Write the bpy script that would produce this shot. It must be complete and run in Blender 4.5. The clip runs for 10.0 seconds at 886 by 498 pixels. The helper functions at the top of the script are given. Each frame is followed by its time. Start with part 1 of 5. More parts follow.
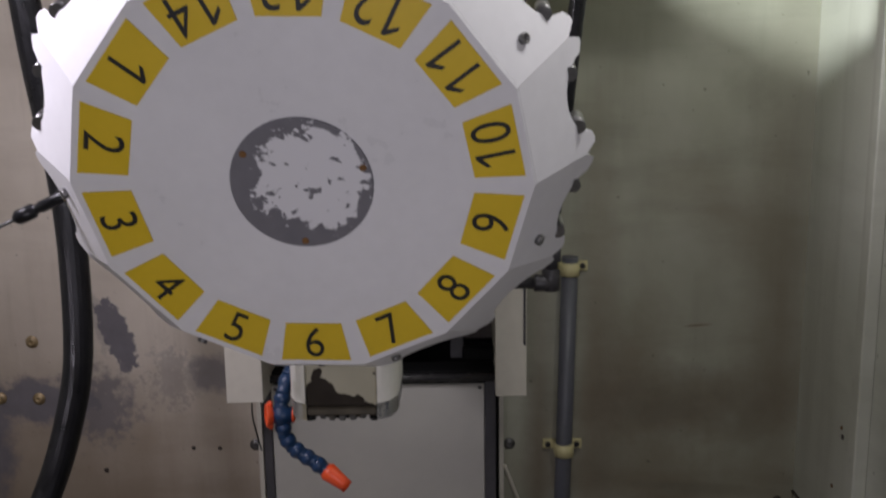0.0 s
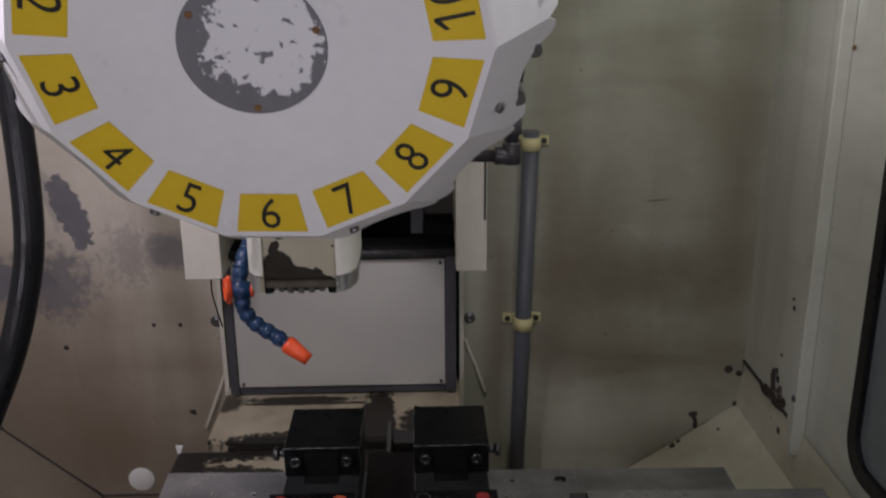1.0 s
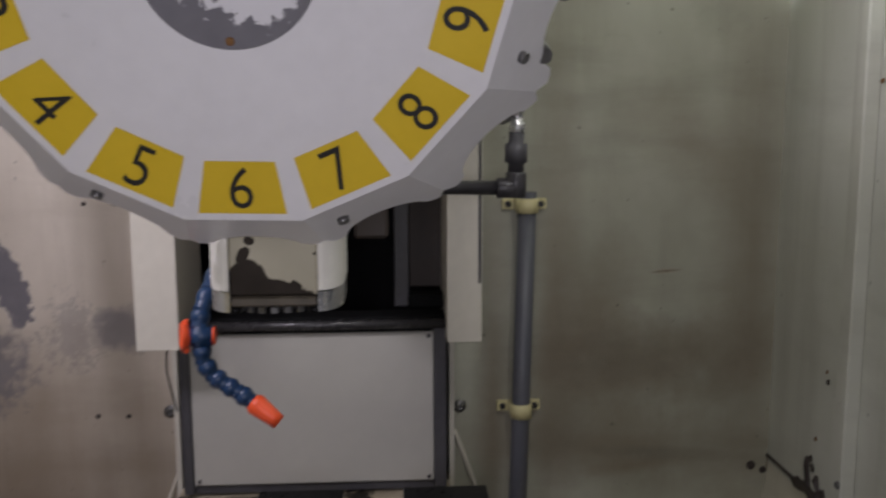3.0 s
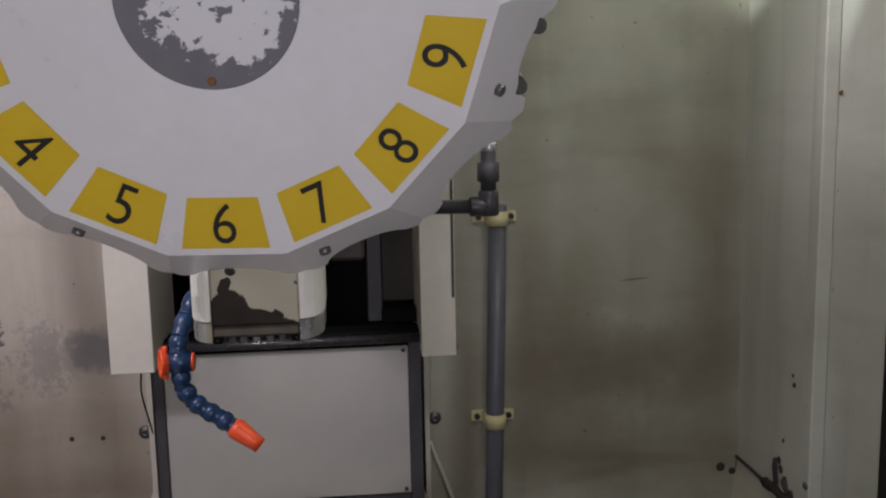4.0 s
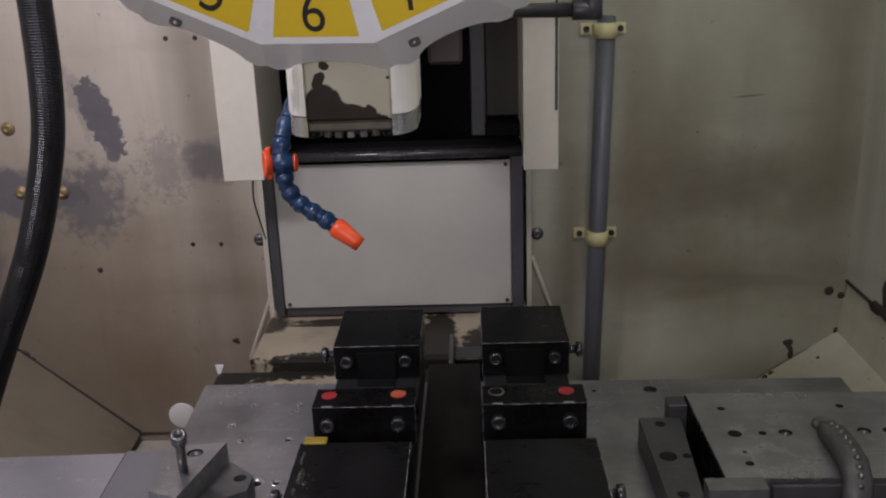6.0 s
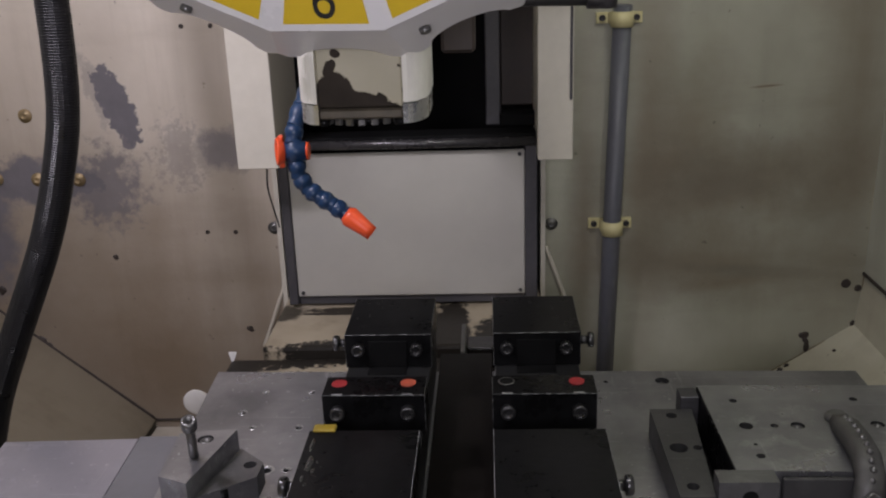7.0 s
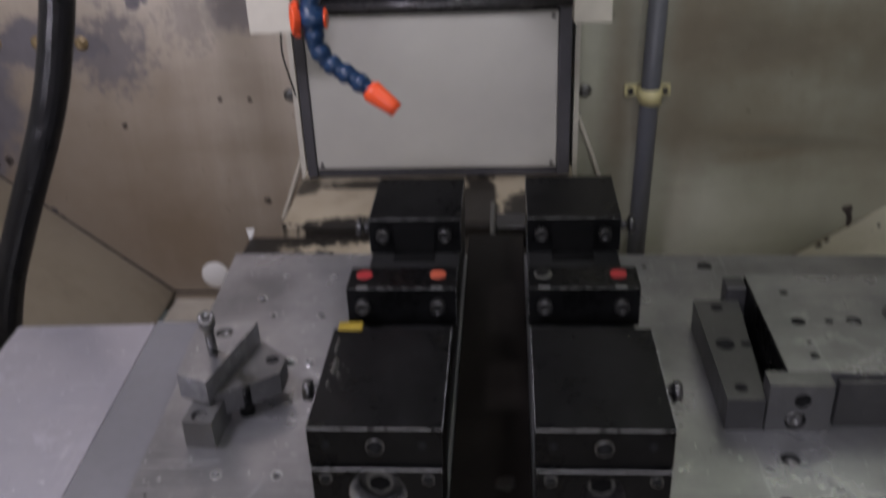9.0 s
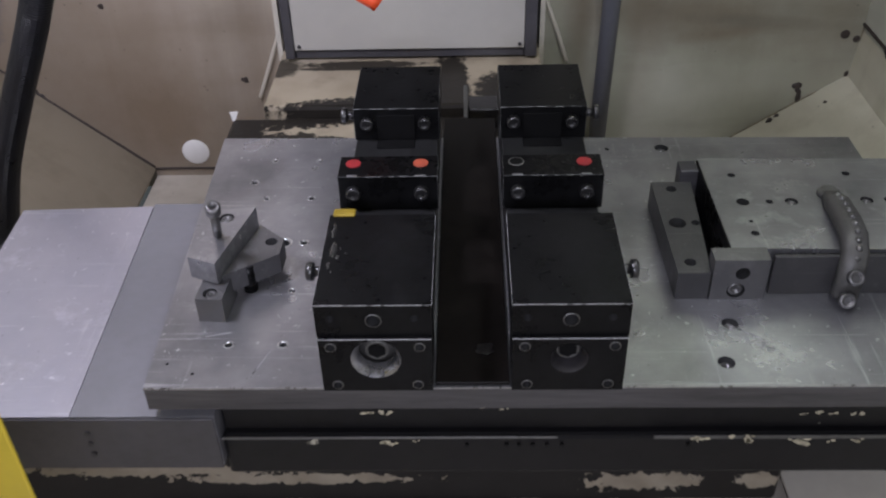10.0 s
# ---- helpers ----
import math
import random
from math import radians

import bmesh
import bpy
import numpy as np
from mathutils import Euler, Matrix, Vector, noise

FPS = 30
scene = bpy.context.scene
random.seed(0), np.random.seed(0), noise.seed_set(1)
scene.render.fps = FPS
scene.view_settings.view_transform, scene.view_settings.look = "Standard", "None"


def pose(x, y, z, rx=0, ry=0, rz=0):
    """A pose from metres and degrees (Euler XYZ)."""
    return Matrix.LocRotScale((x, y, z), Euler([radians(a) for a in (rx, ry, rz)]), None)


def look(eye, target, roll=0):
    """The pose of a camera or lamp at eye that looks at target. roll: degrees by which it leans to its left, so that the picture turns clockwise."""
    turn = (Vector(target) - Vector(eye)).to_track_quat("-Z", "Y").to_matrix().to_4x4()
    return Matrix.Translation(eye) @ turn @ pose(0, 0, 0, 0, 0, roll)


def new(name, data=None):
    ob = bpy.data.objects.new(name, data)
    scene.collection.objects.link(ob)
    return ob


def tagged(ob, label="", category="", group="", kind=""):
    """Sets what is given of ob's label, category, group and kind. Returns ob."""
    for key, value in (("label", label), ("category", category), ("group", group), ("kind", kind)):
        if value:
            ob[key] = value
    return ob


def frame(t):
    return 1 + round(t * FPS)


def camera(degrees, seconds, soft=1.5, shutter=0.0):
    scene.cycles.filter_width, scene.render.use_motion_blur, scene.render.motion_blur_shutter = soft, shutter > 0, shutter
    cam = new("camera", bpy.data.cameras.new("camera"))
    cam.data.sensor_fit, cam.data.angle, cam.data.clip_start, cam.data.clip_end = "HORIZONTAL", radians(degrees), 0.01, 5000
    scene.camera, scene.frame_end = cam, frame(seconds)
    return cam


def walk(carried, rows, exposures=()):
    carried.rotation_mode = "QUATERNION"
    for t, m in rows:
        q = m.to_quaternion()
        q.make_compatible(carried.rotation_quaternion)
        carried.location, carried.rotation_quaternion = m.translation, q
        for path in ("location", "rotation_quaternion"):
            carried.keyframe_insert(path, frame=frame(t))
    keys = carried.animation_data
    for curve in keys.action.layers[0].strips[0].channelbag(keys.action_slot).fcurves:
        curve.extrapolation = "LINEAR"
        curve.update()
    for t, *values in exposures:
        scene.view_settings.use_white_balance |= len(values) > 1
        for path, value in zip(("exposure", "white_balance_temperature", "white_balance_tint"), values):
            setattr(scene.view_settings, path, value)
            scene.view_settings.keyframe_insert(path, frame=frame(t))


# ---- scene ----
cam = camera(50.8, 10.0, 2.1, 0.5)
PATH = [
    (0, (0.016, -0.786, 0.763), (-0.018, 1.178, 0.389), -0.9),
    (0.5, (0.018, -0.779, 0.754), (0.02, 1.16, 0.261), -0.9),
    (1, (0.019, -0.773, 0.748), (0.063, 1.128, 0.128), -0.5),
    (1.5, (0.019, -0.771, 0.749), (0.096, 1.114, 0.087), 0.0),
    (2, (0.015, -0.763, 0.731), (0.08, 1.127, 0.08), -0.1),
    (2.5, (0.007, -0.71, 0.662), (0.033, 1.226, 0.158), -0.2),
    (3, (-0.015, -0.636, 0.563), (0.107, 1.338, 0.268), -0.2),
    (3.2, (-0.015, -0.627, 0.551), (0.164, 1.35, 0.299), -0.5),
    (4.3, (-0.034, -0.659, 0.598), (0.166, 1.298, 0.236), -1.1),
    (4.5, (-0.033, -0.666, 0.591), (0.137, 1.281, 0.167), -1.2),
    (5, (-0.02, -0.665, 0.568), (0.065, 1.251, 0.003), -1.4),
    (5.5, (-0.011, -0.661, 0.557), (-0.018, 1.244, -0.053), -1.9),
    (7, (0.001, -0.656, 0.551), (-0.1, 1.233, -0.096), -2.0),
    (7.5, (0.004, -0.658, 0.55), (-0.124, 1.231, -0.096), -2.4),
    (8, (0.004, -0.644, 0.55), (-0.153, 1.242, -0.097), -2.4),
    (8.5, (-0.006, -0.601, 0.548), (-0.179, 1.28, -0.109), -2.4),
    (9, (-0.018, -0.574, 0.554), (-0.158, 1.188, -0.382), -2.5),
    (9.5, (-0.027, -0.582, 0.597), (-0.104, 1.044, -0.565), -1.9),
    (10, (-0.036, -0.64, 0.628), (-0.092, 0.964, -0.565), -1.7),
]
walk(cam, [(t, look(eye, target, roll)) for t, eye, target, roll in PATH],
     [(0, -2.02, 6550, 10), (1.0, -1.70, 6550, 10), (2.5, -1.48, 6550, 10), (3.5, -1.58, 6550, 10), (4.5, -1.45, 6550, 10), (5.5, -1.36, 6550, 10), (7.5, -1.22, 6600, 10), (8.5, -1.2, 6500, 10), (9, -1.12, 6350, 10), (10, -0.68, 6050, 10)])

# ---- world and lights ----
world = bpy.data.worlds.new("workshop")
scene.world = world
world.use_nodes = True
wbg = world.node_tree.nodes["Background"]
wbg.inputs[0].default_value = (0.93, 1.0, 0.98, 1)
wbg.inputs[1].default_value = 0.10


def area(name, eye, target, w, h, power, color):
    data = bpy.data.lights.new(name, "AREA")
    data.shape, data.size, data.size_y, data.energy, data.color = "RECTANGLE", w, h, power, color
    ob = new(name, data)
    ob.matrix_world = look(eye, target)
    return ob


# unseen fill at the door, added to brighten the turret face
area("door_fill", (-0.08, -0.90, 0.58), (-0.12, 0.3, 0.45), 0.40, 0.20, 10.5, (0.99, 0.95, 1.08))
area("side_lamp", (-0.66, 0.0, 1.06), (-0.35, 0.35, 0.4), 0.25, 0.08, 17.5, (1.0, 0.94, 1.10))
area("side_lamp_right", (0.30, 0.02, 1.14), (-0.55, 0.80, 0.25), 0.16, 0.08, 6.8, (1.0, 0.985, 1.0))
area("roof_lamp", (-0.2, 0.12, 1.27), (-0.2, 0.25, 0.0), 0.4, 0.1, 2.5, (1.0, 0.95, 1.12))
# spot added out of view for the lit wedge on the right wall
spot = new("corner_wedge_spot", bpy.data.lights.new("corner_wedge_spot", "SPOT"))
spot.data.energy, spot.data.color, spot.data.spot_size, spot.data.spot_blend, spot.data.shadow_soft_size = 110.0, (0.93, 1.0, 1.0), radians(62), 0.35, 0.012
spot.matrix_world = look((0.05, 0.45, 1.2), (0.66, 0.86, 0.98))

# ---- materials ----


class Nodes:
    """A short way to write a node material."""

    def __init__(self, name):
        self.mat = bpy.data.materials.new(name)
        self.mat.use_nodes = True
        self.tree = self.mat.node_tree
        self.bsdf = self.tree.nodes["Principled BSDF"]
        self.pos = self.add("ShaderNodeTexCoord").outputs["Object"]

    def add(self, kind, operation="", data_type="", vector_type=""):
        node = self.tree.nodes.new(kind)
        if operation:
            node.operation = operation
        if data_type:
            node.data_type = data_type
        if vector_type:
            node.vector_type = vector_type
        return node

    def put(self, socket, value):
        if isinstance(value, bpy.types.NodeSocket):
            self.tree.links.new(value, socket)
        else:
            socket.default_value = value

    def noise(self, scale, detail=4.0, rough=0.55, stretch=(1, 1, 1), shift=(0, 0, 0)):
        m = self.add("ShaderNodeMapping")
        self.put(m.inputs["Vector"], self.pos)
        m.inputs["Scale"].default_value, m.inputs["Location"].default_value = stretch, shift
        n = self.add("ShaderNodeTexNoise")
        self.put(n.inputs["Vector"], m.outputs[0])
        n.inputs["Scale"].default_value, n.inputs["Detail"].default_value, n.inputs["Roughness"].default_value = scale, detail, rough
        return n.outputs[0]

    def ramp(self, value, lo, hi, a=0.0, b=1.0):
        r = self.add("ShaderNodeMapRange")
        self.put(r.inputs[0], value)
        for k, v in zip((1, 2, 3, 4), (lo, hi, a, b)):
            r.inputs[k].default_value = v
        return r.outputs[0]

    def math(self, op, a, b=0.0):
        n = self.add("ShaderNodeMath", operation=op)
        self.put(n.inputs[0], a)
        self.put(n.inputs[1], b)
        return n.outputs[0]

    def mix(self, f, a, b):
        n = self.add("ShaderNodeMix", data_type="RGBA")
        self.put(n.inputs[0], f)
        for sock, value in ((n.inputs[6], a), (n.inputs[7], b)):
            self.put(sock, value if isinstance(value, bpy.types.NodeSocket) else (*value, 1))
        return n.outputs[2]

    def patch(self, centre, radii, turn, ragged, seed, scale=38.0, soft=0.08):
        """A worn patch with a ragged outline: centre and radii in metres, turned about the wall's normal."""
        m = self.add("ShaderNodeMapping", vector_type="TEXTURE")
        self.put(m.inputs["Vector"], self.pos)
        m.inputs["Location"].default_value = centre
        m.inputs["Rotation"].default_value = [radians(a) for a in turn]
        m.inputs["Scale"].default_value = radii
        d = self.add("ShaderNodeVectorMath", operation="LENGTH")
        self.put(d.inputs[0], m.outputs[0])
        n = self.noise(scale, 6.0, 0.65, shift=(seed, seed, seed))
        d = self.math("ADD", d.outputs["Value"], self.math("MULTIPLY", self.math("SUBTRACT", n, 0.5), ragged))
        return self.ramp(d, 1.0 + soft, 1.0 - soft)

    def finish(self, color, rough=0.5, metal=0.0, bump=None, height=0.001, coat=0.0, spec=None):
        self.put(self.bsdf.inputs["Base Color"], color if isinstance(color, bpy.types.NodeSocket) else (*color, 1))
        self.put(self.bsdf.inputs["Roughness"], rough)
        self.put(self.bsdf.inputs["Metallic"], metal)
        self.bsdf.inputs["Coat Weight"].default_value = coat
        if spec is not None:
            self.bsdf.inputs["Specular IOR Level"].default_value = spec
        if bump is not None:
            b = self.add("ShaderNodeBump")
            b.inputs["Strength"].default_value, b.inputs["Distance"].default_value = 0.6, height
            self.put(b.inputs["Height"], bump)
            self.put(self.bsdf.inputs["Normal"], b.outputs[0])
        return self.mat


def plain(name, col, rough=0.5, metal=0.0, var=0.18, scale=14.0, fine=90.0, height=0.0004, coat=0.0, stretch=(1, 1, 1), spec=None):
    """A surface with two scales of uneven colour and gloss and a fine relief."""
    n = Nodes(name)
    big, small = n.noise(scale, stretch=stretch), n.noise(fine, 3.0, stretch=stretch)
    both = n.math("ADD", n.math("MULTIPLY", big, 0.65), n.math("MULTIPLY", small, 0.35))
    f = n.ramp(both, 0.32, 0.68)
    c = n.mix(f, [v * (1 - var) for v in col], [min(1, v * (1 + var)) for v in col])
    r = n.ramp(both, 0.3, 0.7, max(0.04, rough - 0.09), min(1, rough + 0.09))
    return n.finish(c, r, metal, small, height, coat, spec)


def scratched(name, col, rough, metal, stretch=(1, 1, 1), stain=0.35):
    """Machined steel: tool marks, crossing scratches, dull stains and bright rubbed spots."""
    n = Nodes(name)
    marks = n.noise(220, 2, 0.5, stretch)
    a = n.ramp(n.noise(60, 6, 0.7, (0.06, 2.2, 1), (3, 3, 3)), 0.60, 0.72)
    b = n.ramp(n.noise(50, 6, 0.7, (1.8, 0.07, 1), (7, 1, 3)), 0.62, 0.74)
    big = n.ramp(n.noise(7, 5, 0.6), 0.35, 0.7)
    rub = n.ramp(n.noise(11, 6, 0.7, (1, 1, 1), (5, 5, 5)), 0.58, 0.72)
    c = n.mix(big, [v * (1 - stain) for v in col], col)
    c = n.mix(n.math("MULTIPLY", rub, 0.5), c, [min(1, v * 1.5) for v in col])
    c = n.mix(n.math("MULTIPLY", n.math("MAXIMUM", a, b), 0.45), c, [min(1, v * 1.8) for v in col])
    c = n.mix(n.ramp(n.noise(180, 3, 0.6, (1, 1, 1), (2, 8, 2)), 0.70, 0.74, 0, 0.6), c, [v * 0.35 for v in col])
    c = n.mix(n.ramp(n.noise(120, 4, 0.65, (1, 1, 1), (6, 2, 9)), 0.66, 0.70, 0, 0.7), c, [min(1, v * 1.7) for v in col])
    rr = n.math("ADD", n.ramp(big, 0, 1, rough + 0.08, rough - 0.06), n.math("MULTIPLY", rub, -0.10))
    return n.finish(c, rr, metal, n.math("ADD", marks, n.math("MULTIPLY", n.math("MAXIMUM", a, b), -0.6)), 0.0003)


def wall_paint(name, base, dirt, patches=(), chip=(0.13, 0.125, 0.14), amount=0.5, run=0.7, wipe=0.7, spec=0.5, grime_shade=()):
    """Aged sheet-metal enamel with oily film, runs, bare patches, grime and painted shade."""
    n = Nodes(name)
    film = n.ramp(n.noise(2.2, 5, 0.6, (1, 1, 0.8)), 0.38, 0.72, 0, amount)
    runs = n.ramp(n.noise(5.0, 5, 0.6, (3.0, 3.0, 0.28), (3, 1, 7)), 0.5, 0.78, 0, amount * run)
    smear = n.ramp(n.noise(4.0, 5, 0.6, (0.5, 0.5, 2.6), (9, 4, 2)), 0.50, 0.8, 0, amount * wipe)
    c = n.mix(film, base, dirt)
    c = n.mix(runs, c, [v * 0.8 for v in dirt])
    c = n.mix(smear, c, [v * 0.7 for v in dirt])
    for i, (centre, radii, turn, ragged, scale, soft, strength) in enumerate(grime_shade):
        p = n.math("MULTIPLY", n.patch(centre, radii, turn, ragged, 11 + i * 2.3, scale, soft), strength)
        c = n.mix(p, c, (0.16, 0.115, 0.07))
    spots = n.ramp(n.noise(70, 2, 0.5), 0.74, 0.78, 0, 0.5)
    c = n.mix(spots, c, [v * 0.35 for v in dirt])
    wear = None
    for i, (centre, radii, turn, ragged, scale, soft, strength) in enumerate(patches):
        p = n.math("MULTIPLY", n.patch(centre, radii, turn, ragged, i * 3.7, scale, soft), strength)
        wear = p if wear is None else n.math("MAXIMUM", wear, p)
    rough = n.ramp(film, 0, 1, 0.42, 0.3)
    fine = n.noise(140, 2)
    if wear is not None:
        tone = n.mix(n.noise(30, 3), chip, [v * 1.7 for v in chip])
        c = n.mix(wear, c, tone)
        fine = n.math("SUBTRACT", fine, n.math("MULTIPLY", wear, 1.5))
    return n.finish(c, rough, 0.0, fine, 0.0005, 0.0, spec)


def chipped(name, paint, under, cover, scale, dirt=None, rough=0.45, seed=0.0, metal_under=0.0, spec=0.22):
    """Paint that has flaked off in islands."""
    n = Nodes(name)
    a = n.noise(scale, 7, 0.62, shift=(seed, seed * 2, seed))
    f = n.ramp(a, cover - 0.008, cover + 0.008)
    tone = n.mix(n.noise(scale * 0.4, 3, shift=(2, seed, 5)), paint, dirt or [v * 0.75 for v in paint])
    below = n.mix(n.noise(scale * 2.4, 4), [v * 0.6 for v in under], [v * 1.5 for v in under])
    c = n.mix(f, below, tone)
    r = n.ramp(f, 0, 1, 0.5, rough)
    return n.finish(c, r, n.math("MULTIPLY", n.math("SUBTRACT", 1.0, f), metal_under), f, 0.0006, 0.0, spec)


white_paint = plain("white_paint", (0.74, 0.73, 0.75), 0.32, var=0.05, scale=6, fine=60, height=0.0001)
cream_wall_left = wall_paint(
    "cream_enamel_left", (0.66, 0.595, 0.51), (0.29, 0.235, 0.17),
    [
        ((-0.633, 0.9, 0.286), (0.027, 0.2, 0.070), (0, -22, 0), 1.3, 60, 0.05, 0.95),
        ((-0.668, 0.9, 0.315), (0.014, 0.2, 0.06), (0, -12, 0), 2.4, 60, 0.2, 0.35),
        ((-0.62, 0.9, 0.222), (0.012, 0.2, 0.014), (0, 0, 0), 0.8, 60, 0.1, 0.9),
        ((-0.80, 0.9, 0.155), (0.12, 0.2, 0.045), (0, 0, 0), 1.9, 30, 0.2, 0.92),
        ((-0.665, 0.9, 0.14), (0.055, 0.2, 0.062), (0, 20, 0), 3.2, 55, 0.35, 0.75),
        ((-0.93, 0.9, 0.07), (0.08, 0.2, 0.14), (0, 0, 0), 1.2, 22, 0.2, 0.9),
        ((-0.45, 0.9, 0.205), (0.05, 0.2, 0.036), (0, 0, 0), 1.7, 40, 0.3, 0.7),
        ((-0.53, 0.9, 0.20), (0.04, 0.2, 0.05), (0, 0, 0), 4.2, 90, 0.3, 0.35),
    ],
    (0.10, 0.095, 0.107),
    grime_shade=[
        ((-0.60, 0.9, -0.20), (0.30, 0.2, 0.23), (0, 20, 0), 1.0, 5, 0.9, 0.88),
        # far-left brown: grime plus the light's falloff put into the colour
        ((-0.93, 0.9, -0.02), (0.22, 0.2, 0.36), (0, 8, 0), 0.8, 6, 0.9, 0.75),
        # three soft upright bands of shade, painted into the wall colour
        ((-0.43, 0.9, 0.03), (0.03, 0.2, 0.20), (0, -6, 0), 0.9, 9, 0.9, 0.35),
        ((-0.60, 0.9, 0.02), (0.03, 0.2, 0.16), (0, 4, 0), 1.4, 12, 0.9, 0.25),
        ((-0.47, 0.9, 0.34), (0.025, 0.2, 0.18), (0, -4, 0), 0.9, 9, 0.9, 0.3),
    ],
)
cream_wall_right = wall_paint(
    "cream_enamel_right", (0.45, 0.452, 0.365), (0.21, 0.20, 0.14),
    [
        ((0.47, 0.9, -0.035), (0.11, 0.2, 0.012), (0, 4, 0), 1.6, 24, 0.5, 0.35),
        ((0.40, 0.9, 0.13), (0.13, 0.2, 0.05), (0, 0, 0), 3.2, 16, 0.9, 0.3),
        ((0.54, 0.9, 0.72), (0.04, 0.2, 0.03), (0, 0, 0), 2.2, 30, 0.7, 0.25),
        ((0.29, 0.9, 0.05), (0.03, 0.2, 0.16), (0, 0, 0), 1.8, 12, 0.9, 0.2),
        ((0.56, 0.9, 0.10), (0.05, 0.2, 0.10), (0, 20, 0), 1.8, 12, 0.9, 0.2),
    ],
    (0.10, 0.09, 0.07), amount=0.75, run=0.35, wipe=0.6,
    grime_shade=[
        ((0.36, 0.9, -0.02), (0.20, 0.2, 0.05), (0, 6, 0), 1.6, 9, 0.8, 0.62),
        ((0.44, 0.9, 0.12), (0.18, 0.2, 0.06), (0, -8, 0), 2.2, 11, 0.7, 0.62),
        ((0.33, 0.9, 0.20), (0.05, 0.2, 0.10), (0, 20, 0), 1.8, 10, 0.9, 0.55),
        ((0.27, 0.9, 0.22), (0.03, 0.2, 0.30), (0, 0, 0), 1.5, 9, 0.9, 0.55),
        # shade of the wall corner, painted as a soft upright band
        ((0.61, 0.9, 0.30), (0.05, 0.2, 0.36), (0, 0, 0), 1.2, 7, 0.9, 0.55),
        # the conduit's shadow on the wall, painted in beside it
        ((0.165, 0.9, 0.05), (0.02, 0.2, 0.30), (0, 0, 0), 1.0, 12, 0.9, 0.55),
        ((0.50, 0.9, 0.50), (0.09, 0.2, 0.05), (0, 30, 0), 2.0, 8, 0.9, 0.42),
        ((0.42, 0.9, -0.055), (0.065, 0.2, 0.010), (0, -6, 0), 1.4, 30, 0.8, 0.42),
        ((0.46, 0.9, 0.29), (0.022, 0.2, 0.0018), (0, -4, 0), 0.6, 60, 0.4, 0.8),
    ],
)
side_paint = wall_paint("cream_enamel_side", (0.56, 0.565, 0.49), (0.33, 0.325, 0.25), amount=0.55)
chute_paint = wall_paint("chute_enamel", (0.26, 0.225, 0.165), (0.19, 0.16, 0.11), amount=0.85)
chute_cream = wall_paint("chute_cream", (0.64, 0.615, 0.50), (0.36, 0.32, 0.22), amount=0.55)
floor_paint = wall_paint("floor_enamel", (0.60, 0.56, 0.48), (0.33, 0.28, 0.2), amount=0.6)
panel_paint = plain("panel_enamel", (0.42, 0.407, 0.368), 0.36, var=0.05, scale=3, fine=40, height=0.0001)
strip_paint = plain("strip_enamel", (0.62, 0.585, 0.50), 0.38, var=0.08, scale=4, fine=60, height=0.0002)
casting_paint = wall_paint(
    "casting_paint", (0.38, 0.33, 0.245), (0.15, 0.115, 0.07),
    [
        ((-0.11, -0.050, 0.28), (0.12, 0.026, 0.03), (0, 0, 10), 2.2, 55, 0.1, 0.98),
        ((-0.235, -0.09, 0.25), (0.045, 0.10, 0.10), (0, 0, 0), 1.2, 40, 0.1, 0.98),
        ((-0.13, -0.115, 0.26), (0.08, 0.018, 0.03), (0, 0, -8), 2.4, 60, 0.1, 0.95),
        ((-0.05, 0.085, 0.29), (0.14, 0.006, 0.03), (0, 0, 0), 1.8, 50, 0.1, 0.9),
        ((0.085, -0.02, 0.29), (0.036, 0.16, 0.07), (0, 0, 0), 1.5, 40, 0.1, 0.96),
        ((0.165, -0.04, 0.285), (0.042, 0.10, 0.06), (0, 0, 0), 1.6, 40, 0.1, 0.96),
        ((-0.05, 0.10, 0.29), (0.10, 0.014, 0.03), (0, 0, 0), 1.8, 40, 0.1, 0.9),
        ((-0.19, 0.09, 0.29), (0.03, 0.03, 0.03), (0, 0, 0), 1.6, 40, 0.2, 0.85),
        ((0.0, -0.08, 0.19), (0.4, 0.12, 0.04), (0, 0, 0), 1.6, 30, 0.3, 0.9),
    ],
    (0.009, 0.008, 0.007), amount=0.85, spec=0.15,
)
base_paint = chipped("base_paint", (0.42, 0.39, 0.33), (0.016, 0.0145, 0.0145), 0.585, 17.0, (0.3, 0.26, 0.2), seed=5.0)
n = Nodes("saddle_paint")
left = None
for i, (cx, cz, rx, rz, ragged) in enumerate(((-0.44, 0.167, 0.15, 0.011, 2.6), (-0.28, 0.152, 0.13, 0.008, 3.0), (0.10, 0.146, 0.06, 0.014, 2.8), (0.225, 0.148, 0.022, 0.012, 2.4))):
    p = n.patch((cx, -0.17, cz), (rx, 0.5, rz), (0, 0, 0), ragged, 4.1 + 2.7 * i, 90, 0.05)
    left = p if left is None else n.math("MAXIMUM", left, p)
tone = n.mix(n.noise(24, 5), (0.40, 0.365, 0.29), (0.13, 0.10, 0.07))
saddle_black = n.mix(n.noise(30, 4), (0.006, 0.0056, 0.0056), (0.016, 0.0145, 0.014))
saddle_paint = n.finish(n.mix(left, saddle_black, tone), 0.5, 0.0, left, 0.0006, 0.0, 0.2)
table_paint = chipped("table_paint", (0.52, 0.5, 0.4), (0.007, 0.0068, 0.0075), 0.73, 26.0, seed=1.0, rough=0.45)
